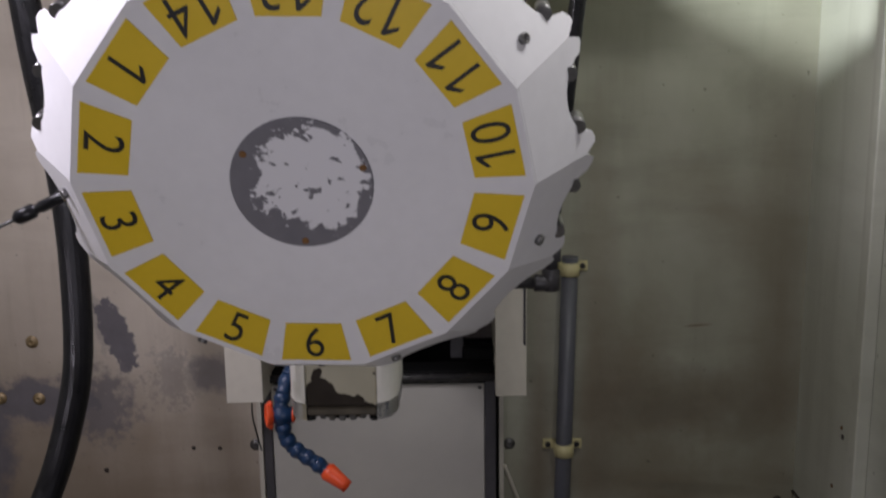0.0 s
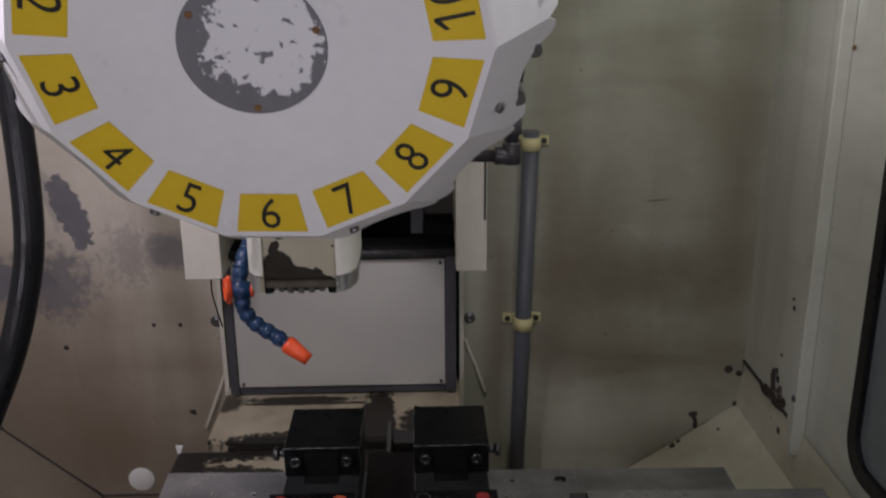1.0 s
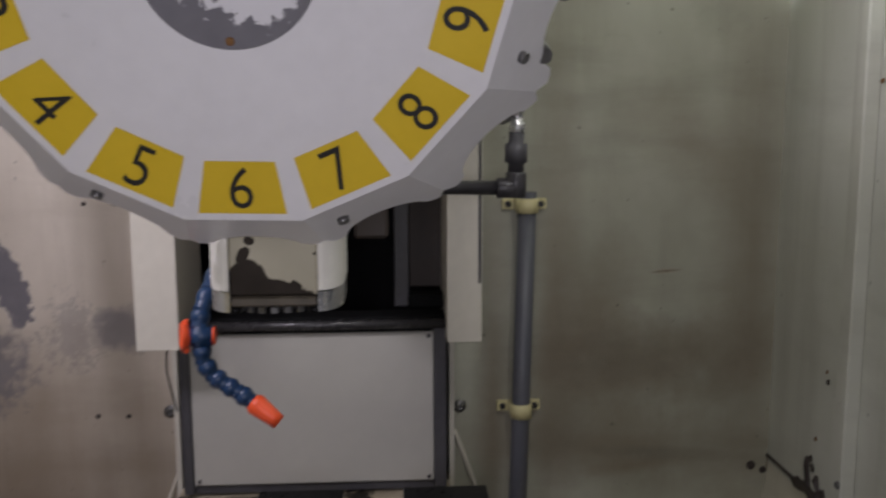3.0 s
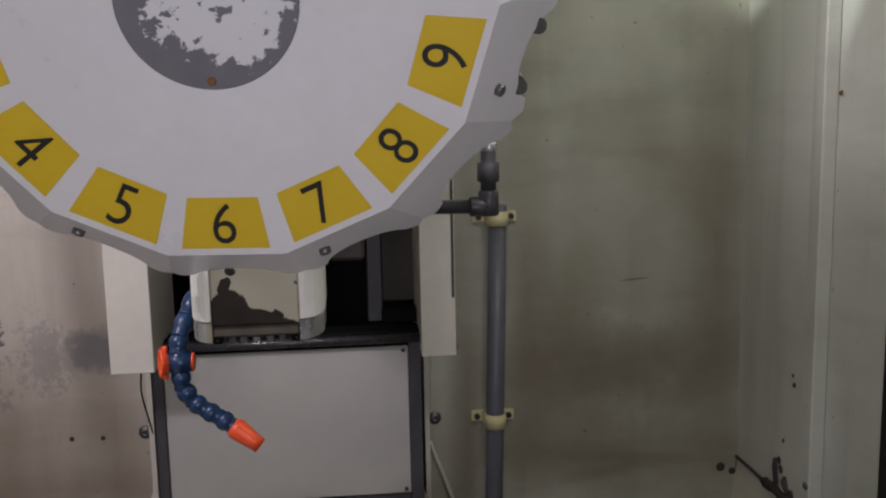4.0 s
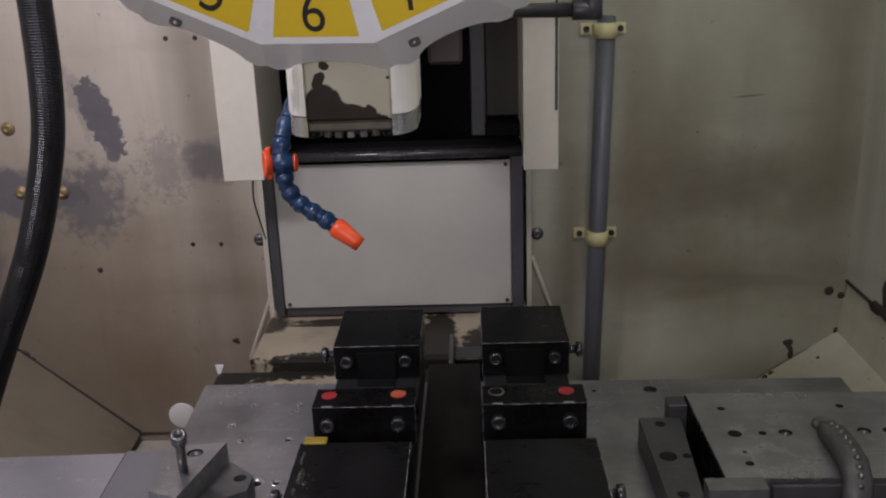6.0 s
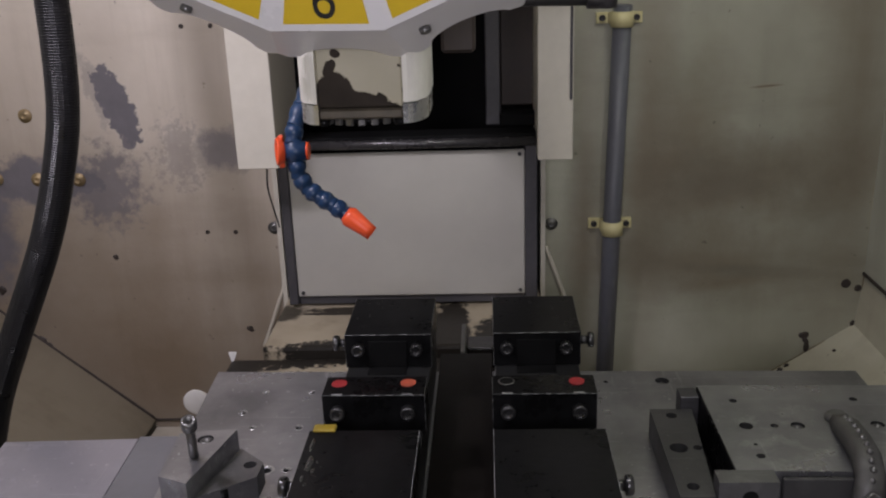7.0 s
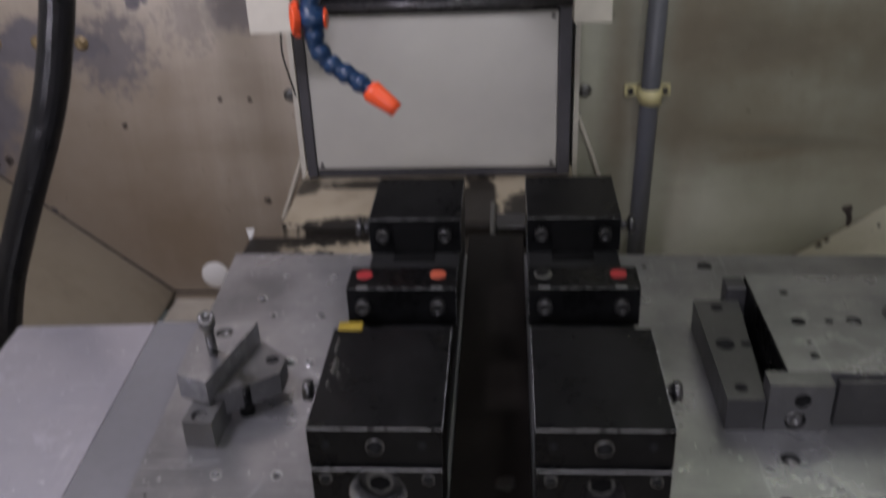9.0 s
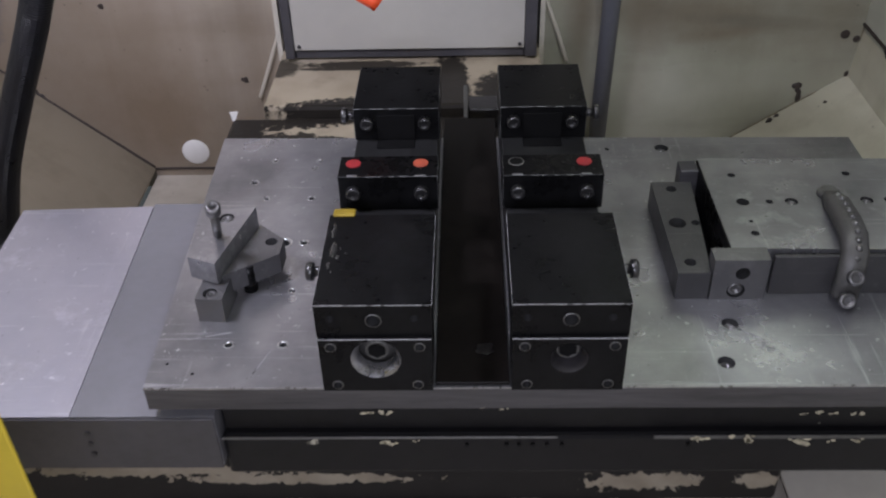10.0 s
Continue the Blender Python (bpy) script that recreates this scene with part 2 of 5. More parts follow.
# lighter than the nose front: the side light on the cheeks is in it
lit_head_paint = plain("lit_head_paint", (0.80, 0.78, 0.71), 0.34, var=0.08, scale=12, fine=80, height=0.0002)
n = Nodes("head_chipped")
flake = n.math("MAXIMUM", n.patch((-0.028, -0.048, 0.058), (0.022, 0.3, 0.027), (0, 14, 0), 1.1, 2.2, 60, 0.03), n.patch((0.004, -0.048, 0.052), (0.030, 0.3, 0.014), (0, 0, 0), 1.5, 8.2, 70, 0.03))
flake = n.math("MAXIMUM", flake, n.patch((-0.027, -0.048, 0.088), (0.0055, 0.3, 0.010), (0, 20, 0), 1.2, 5.2, 90, 0.03))
flake = n.math("MAXIMUM", flake, n.patch((-0.021, -0.048, 0.102), (0.005, 0.3, 0.004), (0, 20, 0), 1.4, 1.2, 90, 0.03))
flake = n.math("MAXIMUM", flake, n.ramp(n.noise(60, 5, 0.6, shift=(1, 2, 3)), 0.70, 0.712))
# front's cream kept dimmer than the cheeks, for the light that only grazes it
cream = n.mix(n.noise(16, 4), (0.52, 0.49, 0.38), (0.36, 0.33, 0.24))
bare = n.mix(n.noise(50, 4), (0.020, 0.016, 0.013), (0.045, 0.036, 0.028))
head_chipped = n.finish(n.mix(flake, cream, bare), n.ramp(flake, 0, 1, 0.42, 0.75), 0.0, n.math("SUBTRACT", 1.0, flake), 0.0006, 0.0, 0.2)
yellow = plain("label_yellow", (0.68, 0.47, 0.022), 0.42, var=0.05, scale=20, fine=120, height=0.0001)
yellow_sheet = plain("yellow_paint", (0.50, 0.38, 0.03), 0.4, var=0.08)
ink = plain("black_ink", (0.012, 0.012, 0.012), 0.5, var=0.2)
n = Nodes("hub_worn")
mask = n.math("MAXIMUM", n.patch((0.009, 0.006, 0), (0.050, 0.047, 0.2), (0, 0, 0), 1.9, 3.1, 70, 0.03), n.patch((0.016, 0.022, 0), (0.036, 0.03, 0.2), (0, 0, 0), 0.8, 1.1, 50, 0.03))
holes = n.ramp(n.noise(75, 5, 0.6, shift=(4, 4, 4)), 0.60, 0.62)
mask = n.math("MULTIPLY", mask, n.math("SUBTRACT", 1.0, holes))
grey = n.mix(n.noise(40, 4), (0.135, 0.13, 0.15), (0.21, 0.205, 0.225))
hub_mat = n.finish(n.mix(mask, grey, (0.72, 0.71, 0.74)), 0.38, 0.0, mask, 0.0004)
# near-black for hole walls and bottoms, in place of the shade inside
hole_shade = plain("hole_shade", (0.014, 0.014, 0.014), 0.7, 0.0, var=0.4, spec=0.15)
steel = plain("bright_steel", (0.58, 0.58, 0.58), 0.27, 0.85, var=0.15, scale=30, fine=200, height=0.00004)
dull_steel = plain("dull_steel", (0.16, 0.158, 0.156), 0.36, 0.75, var=0.3, scale=20, fine=160)
plate_steel = scratched("machined_plate", (0.42, 0.42, 0.435), 0.31, 0.8, (0.3, 2, 1), 0.5)
block_steel = scratched("ground_steel", (0.21, 0.208, 0.21), 0.4, 0.75, (2, 0.4, 1))
brushed = scratched("brushed_sheet", (0.56, 0.56, 0.64), 0.36, 0.8, (0.1, 3, 1), 0.15)
grey_sheet = plain("grey_sheet", (0.20, 0.20, 0.215), 0.42, 0.35, var=0.12, scale=6, fine=90)
black_oxide = plain("black_oxide", (0.0055, 0.0055, 0.0058), 0.30, 0.0, var=0.55, scale=16, fine=110, height=0.0003, spec=0.11)
bore_steel = plain("bore_steel", (0.33, 0.33, 0.34), 0.3, 0.85, var=0.35, scale=40, fine=200)
screw_black = plain("blackened_screw", (0.075, 0.074, 0.075), 0.30, 0.8, var=0.3, scale=40, fine=200, height=0.0001)
worn_soft = chipped("worn_soft", (0.15, 0.15, 0.15), (0.012, 0.012, 0.012), 0.50, 110.0, rough=0.4, seed=7.0, spec=0.4)
worn_edge = chipped("worn_edge", (0.34, 0.34, 0.345), (0.05, 0.05, 0.05), 0.43, 120.0, rough=0.4, seed=3.0, spec=0.5)
strip_black = plain("strip_coat", (0.0062, 0.005, 0.0042), 0.45, var=0.6, scale=14, fine=70, height=0.0002, spec=0.12)
oily_black = plain("oily_black", (0.012, 0.011, 0.011), 0.22, 0.1, var=0.6, scale=22, fine=90, height=0.0006)
vise_bed = plain("vise_bed", (0.030, 0.030, 0.031), 0.38, 0.4, var=0.4, scale=24, fine=120)
# near-black colour for the shade inside hollows and slots
cavity_shade = plain("cavity_shade", (0.006, 0.006, 0.0062), 0.75, var=0.4, spec=0.08)
dark_frame = plain("dark_frame", (0.055, 0.053, 0.058), 0.48, var=0.25, scale=10)
dark_brown = plain("dark_brown", (0.04, 0.03, 0.025), 0.6, var=0.3)
rubber = plain("black_rubber", (0.008, 0.008, 0.0095), 0.32, var=0.4, scale=30, fine=150, spec=0.3)
pvc = plain("grey_pvc", (0.105, 0.108, 0.125), 0.42, var=0.12, scale=9, fine=90)
pipe_black = plain("black_pipe", (0.03, 0.028, 0.03), 0.4, var=0.35, scale=25)
clamp_cream = plain("clamp_cream", (0.62, 0.56, 0.30), 0.42, var=0.1, scale=30)
clamp_chip = plain("old_cream_paint", (0.50, 0.46, 0.33), 0.5, var=0.25, scale=60)
blue_plastic = plain("blue_plastic", (0.008, 0.032, 0.085), 0.36, var=0.15, scale=40)
orange_plastic = plain("orange_plastic", (0.75, 0.085, 0.022), 0.4, var=0.1, scale=40)
red_plastic = plain("red_plastic", (0.30, 0.020, 0.024), 0.5, var=0.35, scale=60)
orange_cap = plain("orange_cap", (0.36, 0.070, 0.036), 0.5, var=0.35, scale=60)
rust = plain("rust", (0.17, 0.085, 0.03), 0.8, var=0.4, scale=60)
brass_dirty = plain("dirty_brass", (0.32, 0.24, 0.13), 0.45, 0.5, var=0.4, scale=60)
amber = plain("amber_plastic", (0.28, 0.20, 0.02), 0.35, var=0.2, scale=40)
seam_dirt = plain("seam_dirt", (0.19, 0.155, 0.10), 0.6, var=0.5, scale=50)
guide_steel = plain("guide_steel", (0.09, 0.088, 0.082), 0.5, 0.3, var=0.3, scale=30)
wet_oil = plain("wet_oil", (0.03, 0.03, 0.028), 0.16, var=0.4, scale=60, height=0.0)
nose_brown = plain("nose_brown", (0.085, 0.072, 0.052), 0.45, 0.3, var=0.35, scale=30)
bar_black = plain("black_bar", (0.05, 0.048, 0.05), 0.26, 0.4, var=0.2, scale=20)
# steel darkened by the shade on plate edges; the back stop shares it
shaded_oily_steel = plain("oily_steel_with_shade", (0.085, 0.083, 0.088), 0.42, 0.5, var=0.4, scale=20, stretch=(0.3, 1, 4))
apron_shade_grey = plain("apron_shade_grey", (0.060, 0.058, 0.063), 0.45, 0.2, var=0.25, scale=10)
oiled_steel = scratched("oiled_steel", (0.11, 0.108, 0.11), 0.36, 0.6, (2, 0.4, 1))
plain_white = plain("plain_white", (0.80, 0.79, 0.76), 0.5, var=0.04)
window_glass = plain("grey_window", (0.16, 0.18, 0.19), 0.12, var=0.06, scale=3)

# ---- mesh helpers ----


def bx(bm, x0, x1, y0, y1, z0, z1, bev=0.0, seg=1, edge=0, m=None):
    """A box with bevelled edges; edge gives the bevels a material slot of their own."""
    vs = [bm.verts.new((x, y, z)) for x in (x0, x1) for y in (y0, y1) for z in (z0, z1)]
    fs = [bm.faces.new([vs[i] for i in q]) for q in ((0, 1, 3, 2), (4, 6, 7, 5), (0, 4, 5, 1), (2, 3, 7, 6), (0, 2, 6, 4), (1, 5, 7, 3))]
    if bev:
        es = list({e for f in fs for e in f.edges})
        made = bmesh.ops.bevel(bm, geom=es, offset=bev, segments=seg, profile=0.5, affect="EDGES")
        for f in made["faces"]:
            f.material_index = edge
        vs = list({v for f in made["faces"] for v in f.verts})
    if m is not None:
        bmesh.ops.transform(bm, matrix=m, verts=vs)
    return bm


def cyl(bm, p, q, r, r2=None, seg=20, caps=True, slot=0):
    """A round bar or cone from p to q."""
    p, q = Vector(p), Vector(q)
    d = q - p
    turn = d.to_track_quat("Z", "Y").to_matrix().to_4x4()
    made = bmesh.ops.create_cone(bm, cap_ends=caps, segments=seg, radius1=r, radius2=r if r2 is None else r2, depth=d.length,
                                 matrix=Matrix.Translation((p + q) / 2) @ turn)
    for f in {f for v in made["verts"] for f in v.link_faces}:
        f.smooth = len(f.verts) == 4
        f.material_index = slot
    return bm


def lathe(bm, p, q, profile, seg=20, slot=0, caps=True):
    """A turned shape along p to q; the profile is (distance along, radius)."""
    p, q = Vector(p), Vector(q)
    turn = (q - p).to_track_quat("Z", "Y").to_matrix().to_4x4()
    m = Matrix.Translation(p) @ turn
    rings = []
    for d, r in profile:
        rings.append([bm.verts.new(m @ Vector((r * math.cos(a), r * math.sin(a), d))) for a in (2 * math.pi * i / seg for i in range(seg))])
    for a, b in zip(rings, rings[1:]):
        for i in range(seg):
            f = bm.faces.new((a[i], a[(i + 1) % seg], b[(i + 1) % seg], b[i]))
            f.smooth, f.material_index = True, slot
    for ring, flip in ((rings[0], True), (rings[-1], False)) if caps else ():
        f = bm.faces.new(ring[::-1] if flip else ring)
        f.material_index = slot
    return bm


def slab(bm, outline, depth, holes=(), m=None, seg=14, bottom=True, cup=None, slot=1):
    """A flat piece of any outline in local x, y, from z = -depth to 0, with round holes (x, y, radius) through it or as deep as cup."""
    start = set(bm.verts)
    loops = [[(x, y) for x, y in outline]]
    for x, y, r in holes:
        loops.append([(x + r * math.cos(2 * math.pi * i / seg), y + r * math.sin(2 * math.pi * i / seg)) for i in range(seg)])
    rings = [[bm.verts.new((x, y, 0)) for x, y in loop] for loop in loops]
    edges = [bm.edges.new((ring[i], ring[(i + 1) % len(ring)])) for ring in rings for i in range(len(ring))]
    bmesh.ops.triangle_fill(bm, use_beauty=True, use_dissolve=False, edges=edges, normal=(0, 0, 1))
    for n, ring in enumerate(rings):
        low = -depth if n == 0 or cup is None else -cup
        under = [bm.verts.new((v.co.x, v.co.y, low)) for v in ring]
        for i in range(len(ring)):
            k = (i + 1) % len(ring)
            f = bm.faces.new((ring[k], ring[i], under[i], under[k]))
            f.smooth = n > 0
            f.material_index = slot if n else 0
        if n == 0 and bottom or n > 0 and cup is not None:
            bm.faces.new(under).material_index = slot if n else 0
    if m is not None:
        bmesh.ops.transform(bm, matrix=m, verts=[v for v in bm.verts if v not in start])
    return bm


def tube(points, r, seg=14, ribs=None):
    """A pipe along smooth points; ribs = (pitch, depth) makes it corrugated."""
    pts = [Vector(p) for p in points]
    path = []
    for i in range(len(pts) - 1):
        a, b, c, d = pts[max(i - 1, 0)], pts[i], pts[i + 1], pts[min(i + 2, len(pts) - 1)]
        steps = max(2, int((c - b).length / ((ribs[0] / 4) if ribs else 0.012)))
        for k in range(steps):
            t = k / steps
            path.append(0.5 * ((2 * b) + (c - a) * t + (2 * a - 5 * b + 4 * c - d) * t * t + (3 * b - a - 3 * c + d) * t**3))
    path.append(pts[-1])
    bm, rings, side = bmesh.new(), [], None
    for i, p in enumerate(path):
        ahead = (path[min(i + 1, len(path) - 1)] - path[max(i - 1, 0)]).normalized()
        side = (side - ahead * side.dot(ahead)).normalized() if side else ahead.orthogonal().normalized()
        up = ahead.cross(side)
        rr = r - (ribs[1] if ribs and i % 4 in (0, 1) else 0)
        rings.append([bm.verts.new(p + rr * (math.cos(a) * side + math.sin(a) * up)) for a in (2 * math.pi * k / seg for k in range(seg))])
    for a, b in zip(rings, rings[1:]):
        for k in range(seg):
            bm.faces.new((a[k], a[(k + 1) % seg], b[(k + 1) % seg], b[k])).smooth = not ribs
    bm.faces.new(rings[0][::-1]), bm.faces.new(rings[-1])
    return bm


def thing(name, at, label, category, group="", kind="", m=None):
    ob = new(name)
    ob.empty_display_size = 0.02
    ob.matrix_world = m if m is not None else Matrix.Translation(at)
    ob["local"] = 1 if m is not None else 0
    return tagged(ob, label, category, group, kind)


def finish_mesh(name, bm, mats):
    bmesh.ops.recalc_face_normals(bm, faces=bm.faces)
    data = bpy.data.meshes.new(name)
    bm.to_mesh(data)
    bm.free()
    for x in mats if isinstance(mats, (list, tuple)) else [mats]:
        data.materials.append(x)
    return data


def part(name, bm, mats, parent, label=""):
    """One mesh under a thing or a part. The mesh is given in the world, or in the thing's own space where that is turned."""
    root = parent.parent or parent
    root = root.parent or root
    if not root["local"]:
        bmesh.ops.translate(bm, verts=bm.verts, vec=-root.matrix_basis.translation)
    ob = new(name, finish_mesh(name, bm, mats))
    ob.parent = parent
    ob["local"] = root["local"]
    return tagged(ob, label)


def part_of(name, data, parent, m, label=""):
    """A further part that shares a mesh."""
    ob = new(name, data)
    ob.parent = parent
    ob.matrix_local = m
    return tagged(ob, label)


def single(name, bm, mats, label, category, kind="", group=""):
    ob = new(name, finish_mesh(name, bm, mats))
    return tagged(ob, label, category, group, kind)


def cap_screw(bm, p, way, r=0.0055, h=0.006, slot=0):
    """A socket-head cap screw: knurled head with a hexagonal socket."""
    p, way = Vector(p), Vector(way).normalized()
    lathe(bm, p, p + way, [(0, r), (h * 0.85, r), (h, r * 0.88), (h, r * 0.52), (h * 0.45, r * 0.5)], 16, slot)
    return bm

# ---- the enclosure ----
WALL = 0.905
SLOPE_R = 0.664


def wall_sheet(name, x0, x1, z0, z1, mat, label, holes=()):
    """A sheet-metal wall behind the table, facing the door."""
    m = Matrix.Translation((0, WALL, 0)) @ pose(0, 0, 0, 90)
    bm = slab(bmesh.new(), [(x0, z0), (x1, z0), (x1, z1), (x0, z1)], 0.004, holes, m)
    return single(name, bm, mat, label, "wall", "structure")


wall_left = wall_sheet("wall_back_left", -1.05, -0.352, -0.36, 1.35, cream_wall_left, "cream painted sheet-metal wall with worn bare patches, oil stains and painted shade")
wall_right = wall_sheet("wall_back_right", 0.092, 0.655, -0.36, 1.35, cream_wall_right, "greenish cream sheet-metal wall with oily smears and painted shade by pipe and corner")
bm = bx(bmesh.new(), -1.054, -1.05, -0.95, WALL, -0.36, 1.35)
single("wall_left", bm, side_paint, "cream painted sheet-metal side wall", "wall", "structure")

# the side wall on the right, with a window opening in it
def round_rect(x0, x1, y0, y1, r, n=7):
    pts = []
    for cx, cy, a0 in ((x1 - r, y0 + r, -90), (x1 - r, y1 - r, 0), (x0 + r, y1 - r, 90), (x0 + r, y0 + r, 180)):
        pts += [(cx + r * math.cos(radians(a0 + 90 * i / n)), cy + r * math.sin(radians(a0 + 90 * i / n))) for i in range(n + 1)]
    return pts


def frame_slab(bm, outer, inner, depth, m):
    """A flat piece with one opening of any outline."""
    rings = [[bm.verts.new((x, y, 0)) for x, y in loop] for loop in (outer, inner)]
    edges = [bm.edges.new((ring[i], ring[(i + 1) % len(ring)])) for ring in rings for i in range(len(ring))]
    made = bmesh.ops.triangle_fill(bm, use_beauty=True, use_dissolve=False, edges=edges, normal=(0, 0, 1))
    faces = [g for g in made["geom"] if isinstance(g, bmesh.types.BMFace)]
    out = bmesh.ops.extrude_face_region(bm, geom=faces)
    bmesh.ops.translate(bm, vec=(0, 0, -depth), verts=[g for g in out["geom"] if isinstance(g, bmesh.types.BMVert)])
    bmesh.ops.transform(bm, matrix=m, verts=bm.verts)
    return bm


SIDE = Matrix(((0, 0, -1, 0.66), (-1, 0, 0, 0), (0, 1, 0, 0), (0, 0, 0, 1)))
win = round_rect(-0.452, 0.15, 0.0, 0.62, 0.055)
bm = frame_slab(bmesh.new(), [(-0.63, -0.36), (0.95, -0.36), (0.95, 1.35), (-0.63, 1.35)], win, 0.004, SIDE)
single("wall_right_door", bm, side_paint, "cream painted sheet-metal door side with a window opening", "wall", "structure")
bm = bx(bmesh.new(), 0.655, 0.661, 0.632, WALL, -0.36, 1.35)
single("wall_right", bm, side_paint, "greenish cream sheet-metal side wall near the corner", "wall", "structure")
window = thing("window_1", (0.655, 0.15, 0.3), "grey window in a black rubber gasket in the side wall", "window", kind="structure")
bm = frame_slab(bmesh.new(), round_rect(-0.460, 0.158, -0.008, 0.628, 0.06), round_rect(-0.436, 0.134, 0.016, 0.604, 0.045), 0.012, Matrix.Translation((-0.007, 0, 0)) @ SIDE)
part("window_gasket", bm, rubber, window, "black rubber gasket")
bm = slab(bmesh.new(), win, 0.003, (), Matrix.Translation((0.002, 0, 0)) @ SIDE)
part("pane", bm, window_glass, window, "grey tinted pane")

post = thing("corner_post", (0.645, 0.635, -0.085), "cream folded sheet-metal door post with rusty foot", "post", kind="structure")
bm = bx(bmesh.new(), 0.638, 0.66, 0.612, 0.632, -0.085, 1.35, 0.002)
part("post_face", bm, side_paint, post)
bm = bx(bmesh.new(), 0.646, 0.6575, 0.633, 0.66, -0.08, 1.35, 0.002)
part("post_return", bm, side_paint, post)
bm = cap_screw(bmesh.new(), (0.639, 0.620, 0.02), (-1, 0, 0), 0.006, 0.004)
part("screw", bm, dull_steel, post)

# sloped chip chutes and the trough between them
def chute(name, pts, mat, label):
    bm = bmesh.new()
    top = [bm.verts.new(p) for p in pts]
    low = [bm.verts.new((p[0], p[1], p[2] - 0.004)) for p in pts]
    bm.faces.new(top), bm.faces.new(low[::-1])
    for i in range(len(top)):
        k = (i + 1) % len(top)
        bm.faces.new((top[i], low[i], low[k], top[k]))
    return single(name, bm, mat, label, "chip chute", "structure")


zr = -0.044
XF, ZF = 0.646, -0.139
chute("chute_flange", [(0.656, -0.95, zr), (0.656, WALL, zr), (XF, WALL, ZF), (XF, -0.95, ZF)], chute_cream,
      "steep cream flange of the chip chute under the side wall")
chute("chute_right", [(XF, -0.95, ZF), (XF, WALL, ZF), (0.40, WALL, ZF - SLOPE_R * 0.246), (0.40, -0.95, ZF - SLOPE_R * 0.246)], chute_cream,
      "sloping cream chip chute with rust spots along its seam")
chute("chute_left", [(-1.05, -0.95, 0.036), (-0.645, -0.95, -0.318), (-0.645, WALL, -0.318), (-1.05, WALL, 0.036)], chute_paint,
      "sloping brownish cream chip chute under the wall")
bm = bx(bmesh.new(), -0.645, 0.41, -0.95, 1.3, -0.345, -0.335)
single("floor", bm, floor_paint, "cream painted chip trough under the table", "floor", "structure")
bm = bx(bmesh.new(), -1.054, 0.664, -0.95, 1.35, 1.35, 1.36)
single("ceiling", bm, side_paint, "cream painted sheet-metal roof of the machine", "ceiling", "structure")
# seams with sealant and a dark joint on the chutes
bm = tube([(-1.04, WALL - 0.002, 0.028), (-0.85, WALL - 0.002, -0.138), (-0.645, WALL - 0.002, -0.315)], 0.0022, 8)
single("trim_seam_left", bm, dark_brown, "dark dirty joint between wall and chute", "seam", "structure")
bm = tube([(0.654, WALL - 0.001, -0.048), (0.646, WALL - 0.001, -0.137), (0.58, WALL - 0.001, -0.182), (0.515, WALL - 0.001, -0.225), (0.42, WALL - 0.001, -0.288)], 0.0014, 8)
single("trim_seam_right", bm, seam_dirt, "thin dirty joint between wall and chute", "seam", "structure")
bm = tube([(0.654, WALL, zr + 0.001), (0.654, 0.80, zr + 0.001), (0.654, 0.66, zr + 0.001)], 0.0032, 8)
single("trim_seam_side", bm, dark_brown, "dark rusty joint at the foot of the side wall", "seam", "structure")
bm = tube([(-0.645, WALL - 0.002, -0.318), (-0.55, WALL - 0.002, -0.318), (-0.42, WALL - 0.002, -0.32)], 0.002, 8)
single("trim_seam_trough", bm, dark_brown, "dark joint at the trough", "seam", "structure")

# front of the machine round the door opening, behind the camera
for name, a in (("wall_front_low", (-1.05, 0.66, -0.36, -0.1)), ("wall_front_high", (-1.05, 0.66, 1.15, 1.35)), ("wall_front_left", (-1.05, -0.62, -0.1, 1.15))):
    bm = bx(bmesh.new(), a[0], a[1], -0.96, -0.955, a[2], a[3])
    single(name, bm, side_paint, "cream painted front of the machine", "wall", "structure")

# unseen sheet added to cut the corner spot's light to a wedge
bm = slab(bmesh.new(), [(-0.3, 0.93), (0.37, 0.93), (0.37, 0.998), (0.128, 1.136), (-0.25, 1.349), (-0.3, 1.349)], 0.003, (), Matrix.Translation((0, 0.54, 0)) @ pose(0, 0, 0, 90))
single("light_baffle", bm, side_paint, "cream sheet added out of view to shape the corner light", "wall", "structure")

# rust spots and screws on the right wall and chute
def blot(name, p, n, r, mat, label, seed):
    """A small raised scab of rust with an uneven outline."""
    rnd = random.Random(seed)
    bm = bmesh.new()
    q = Vector(n).to_track_quat("Z", "Y").to_matrix().to_4x4()
    k = 11
    ring = [bm.verts.new((r * rnd.uniform(0.65, 1.2) * math.cos(2 * math.pi * i / k), r * rnd.uniform(0.65, 1.2) * math.sin(2 * math.pi * i / k), -0.001)) for i in range(k)]
    top = [bm.verts.new((v.co.x * 0.6, v.co.y * 0.6, 0.0025)) for v in ring]
    for i in range(k):
        bm.faces.new((ring[i], ring[(i + 1) % k], top[(i + 1) % k], top[i]))
    bm.faces.new(top)
    bmesh.ops.transform(bm, matrix=Matrix.Translation(p) @ q, verts=bm.verts)
    return single(name, bm, mat, label, "rust spot", group="rust spots on the walls")


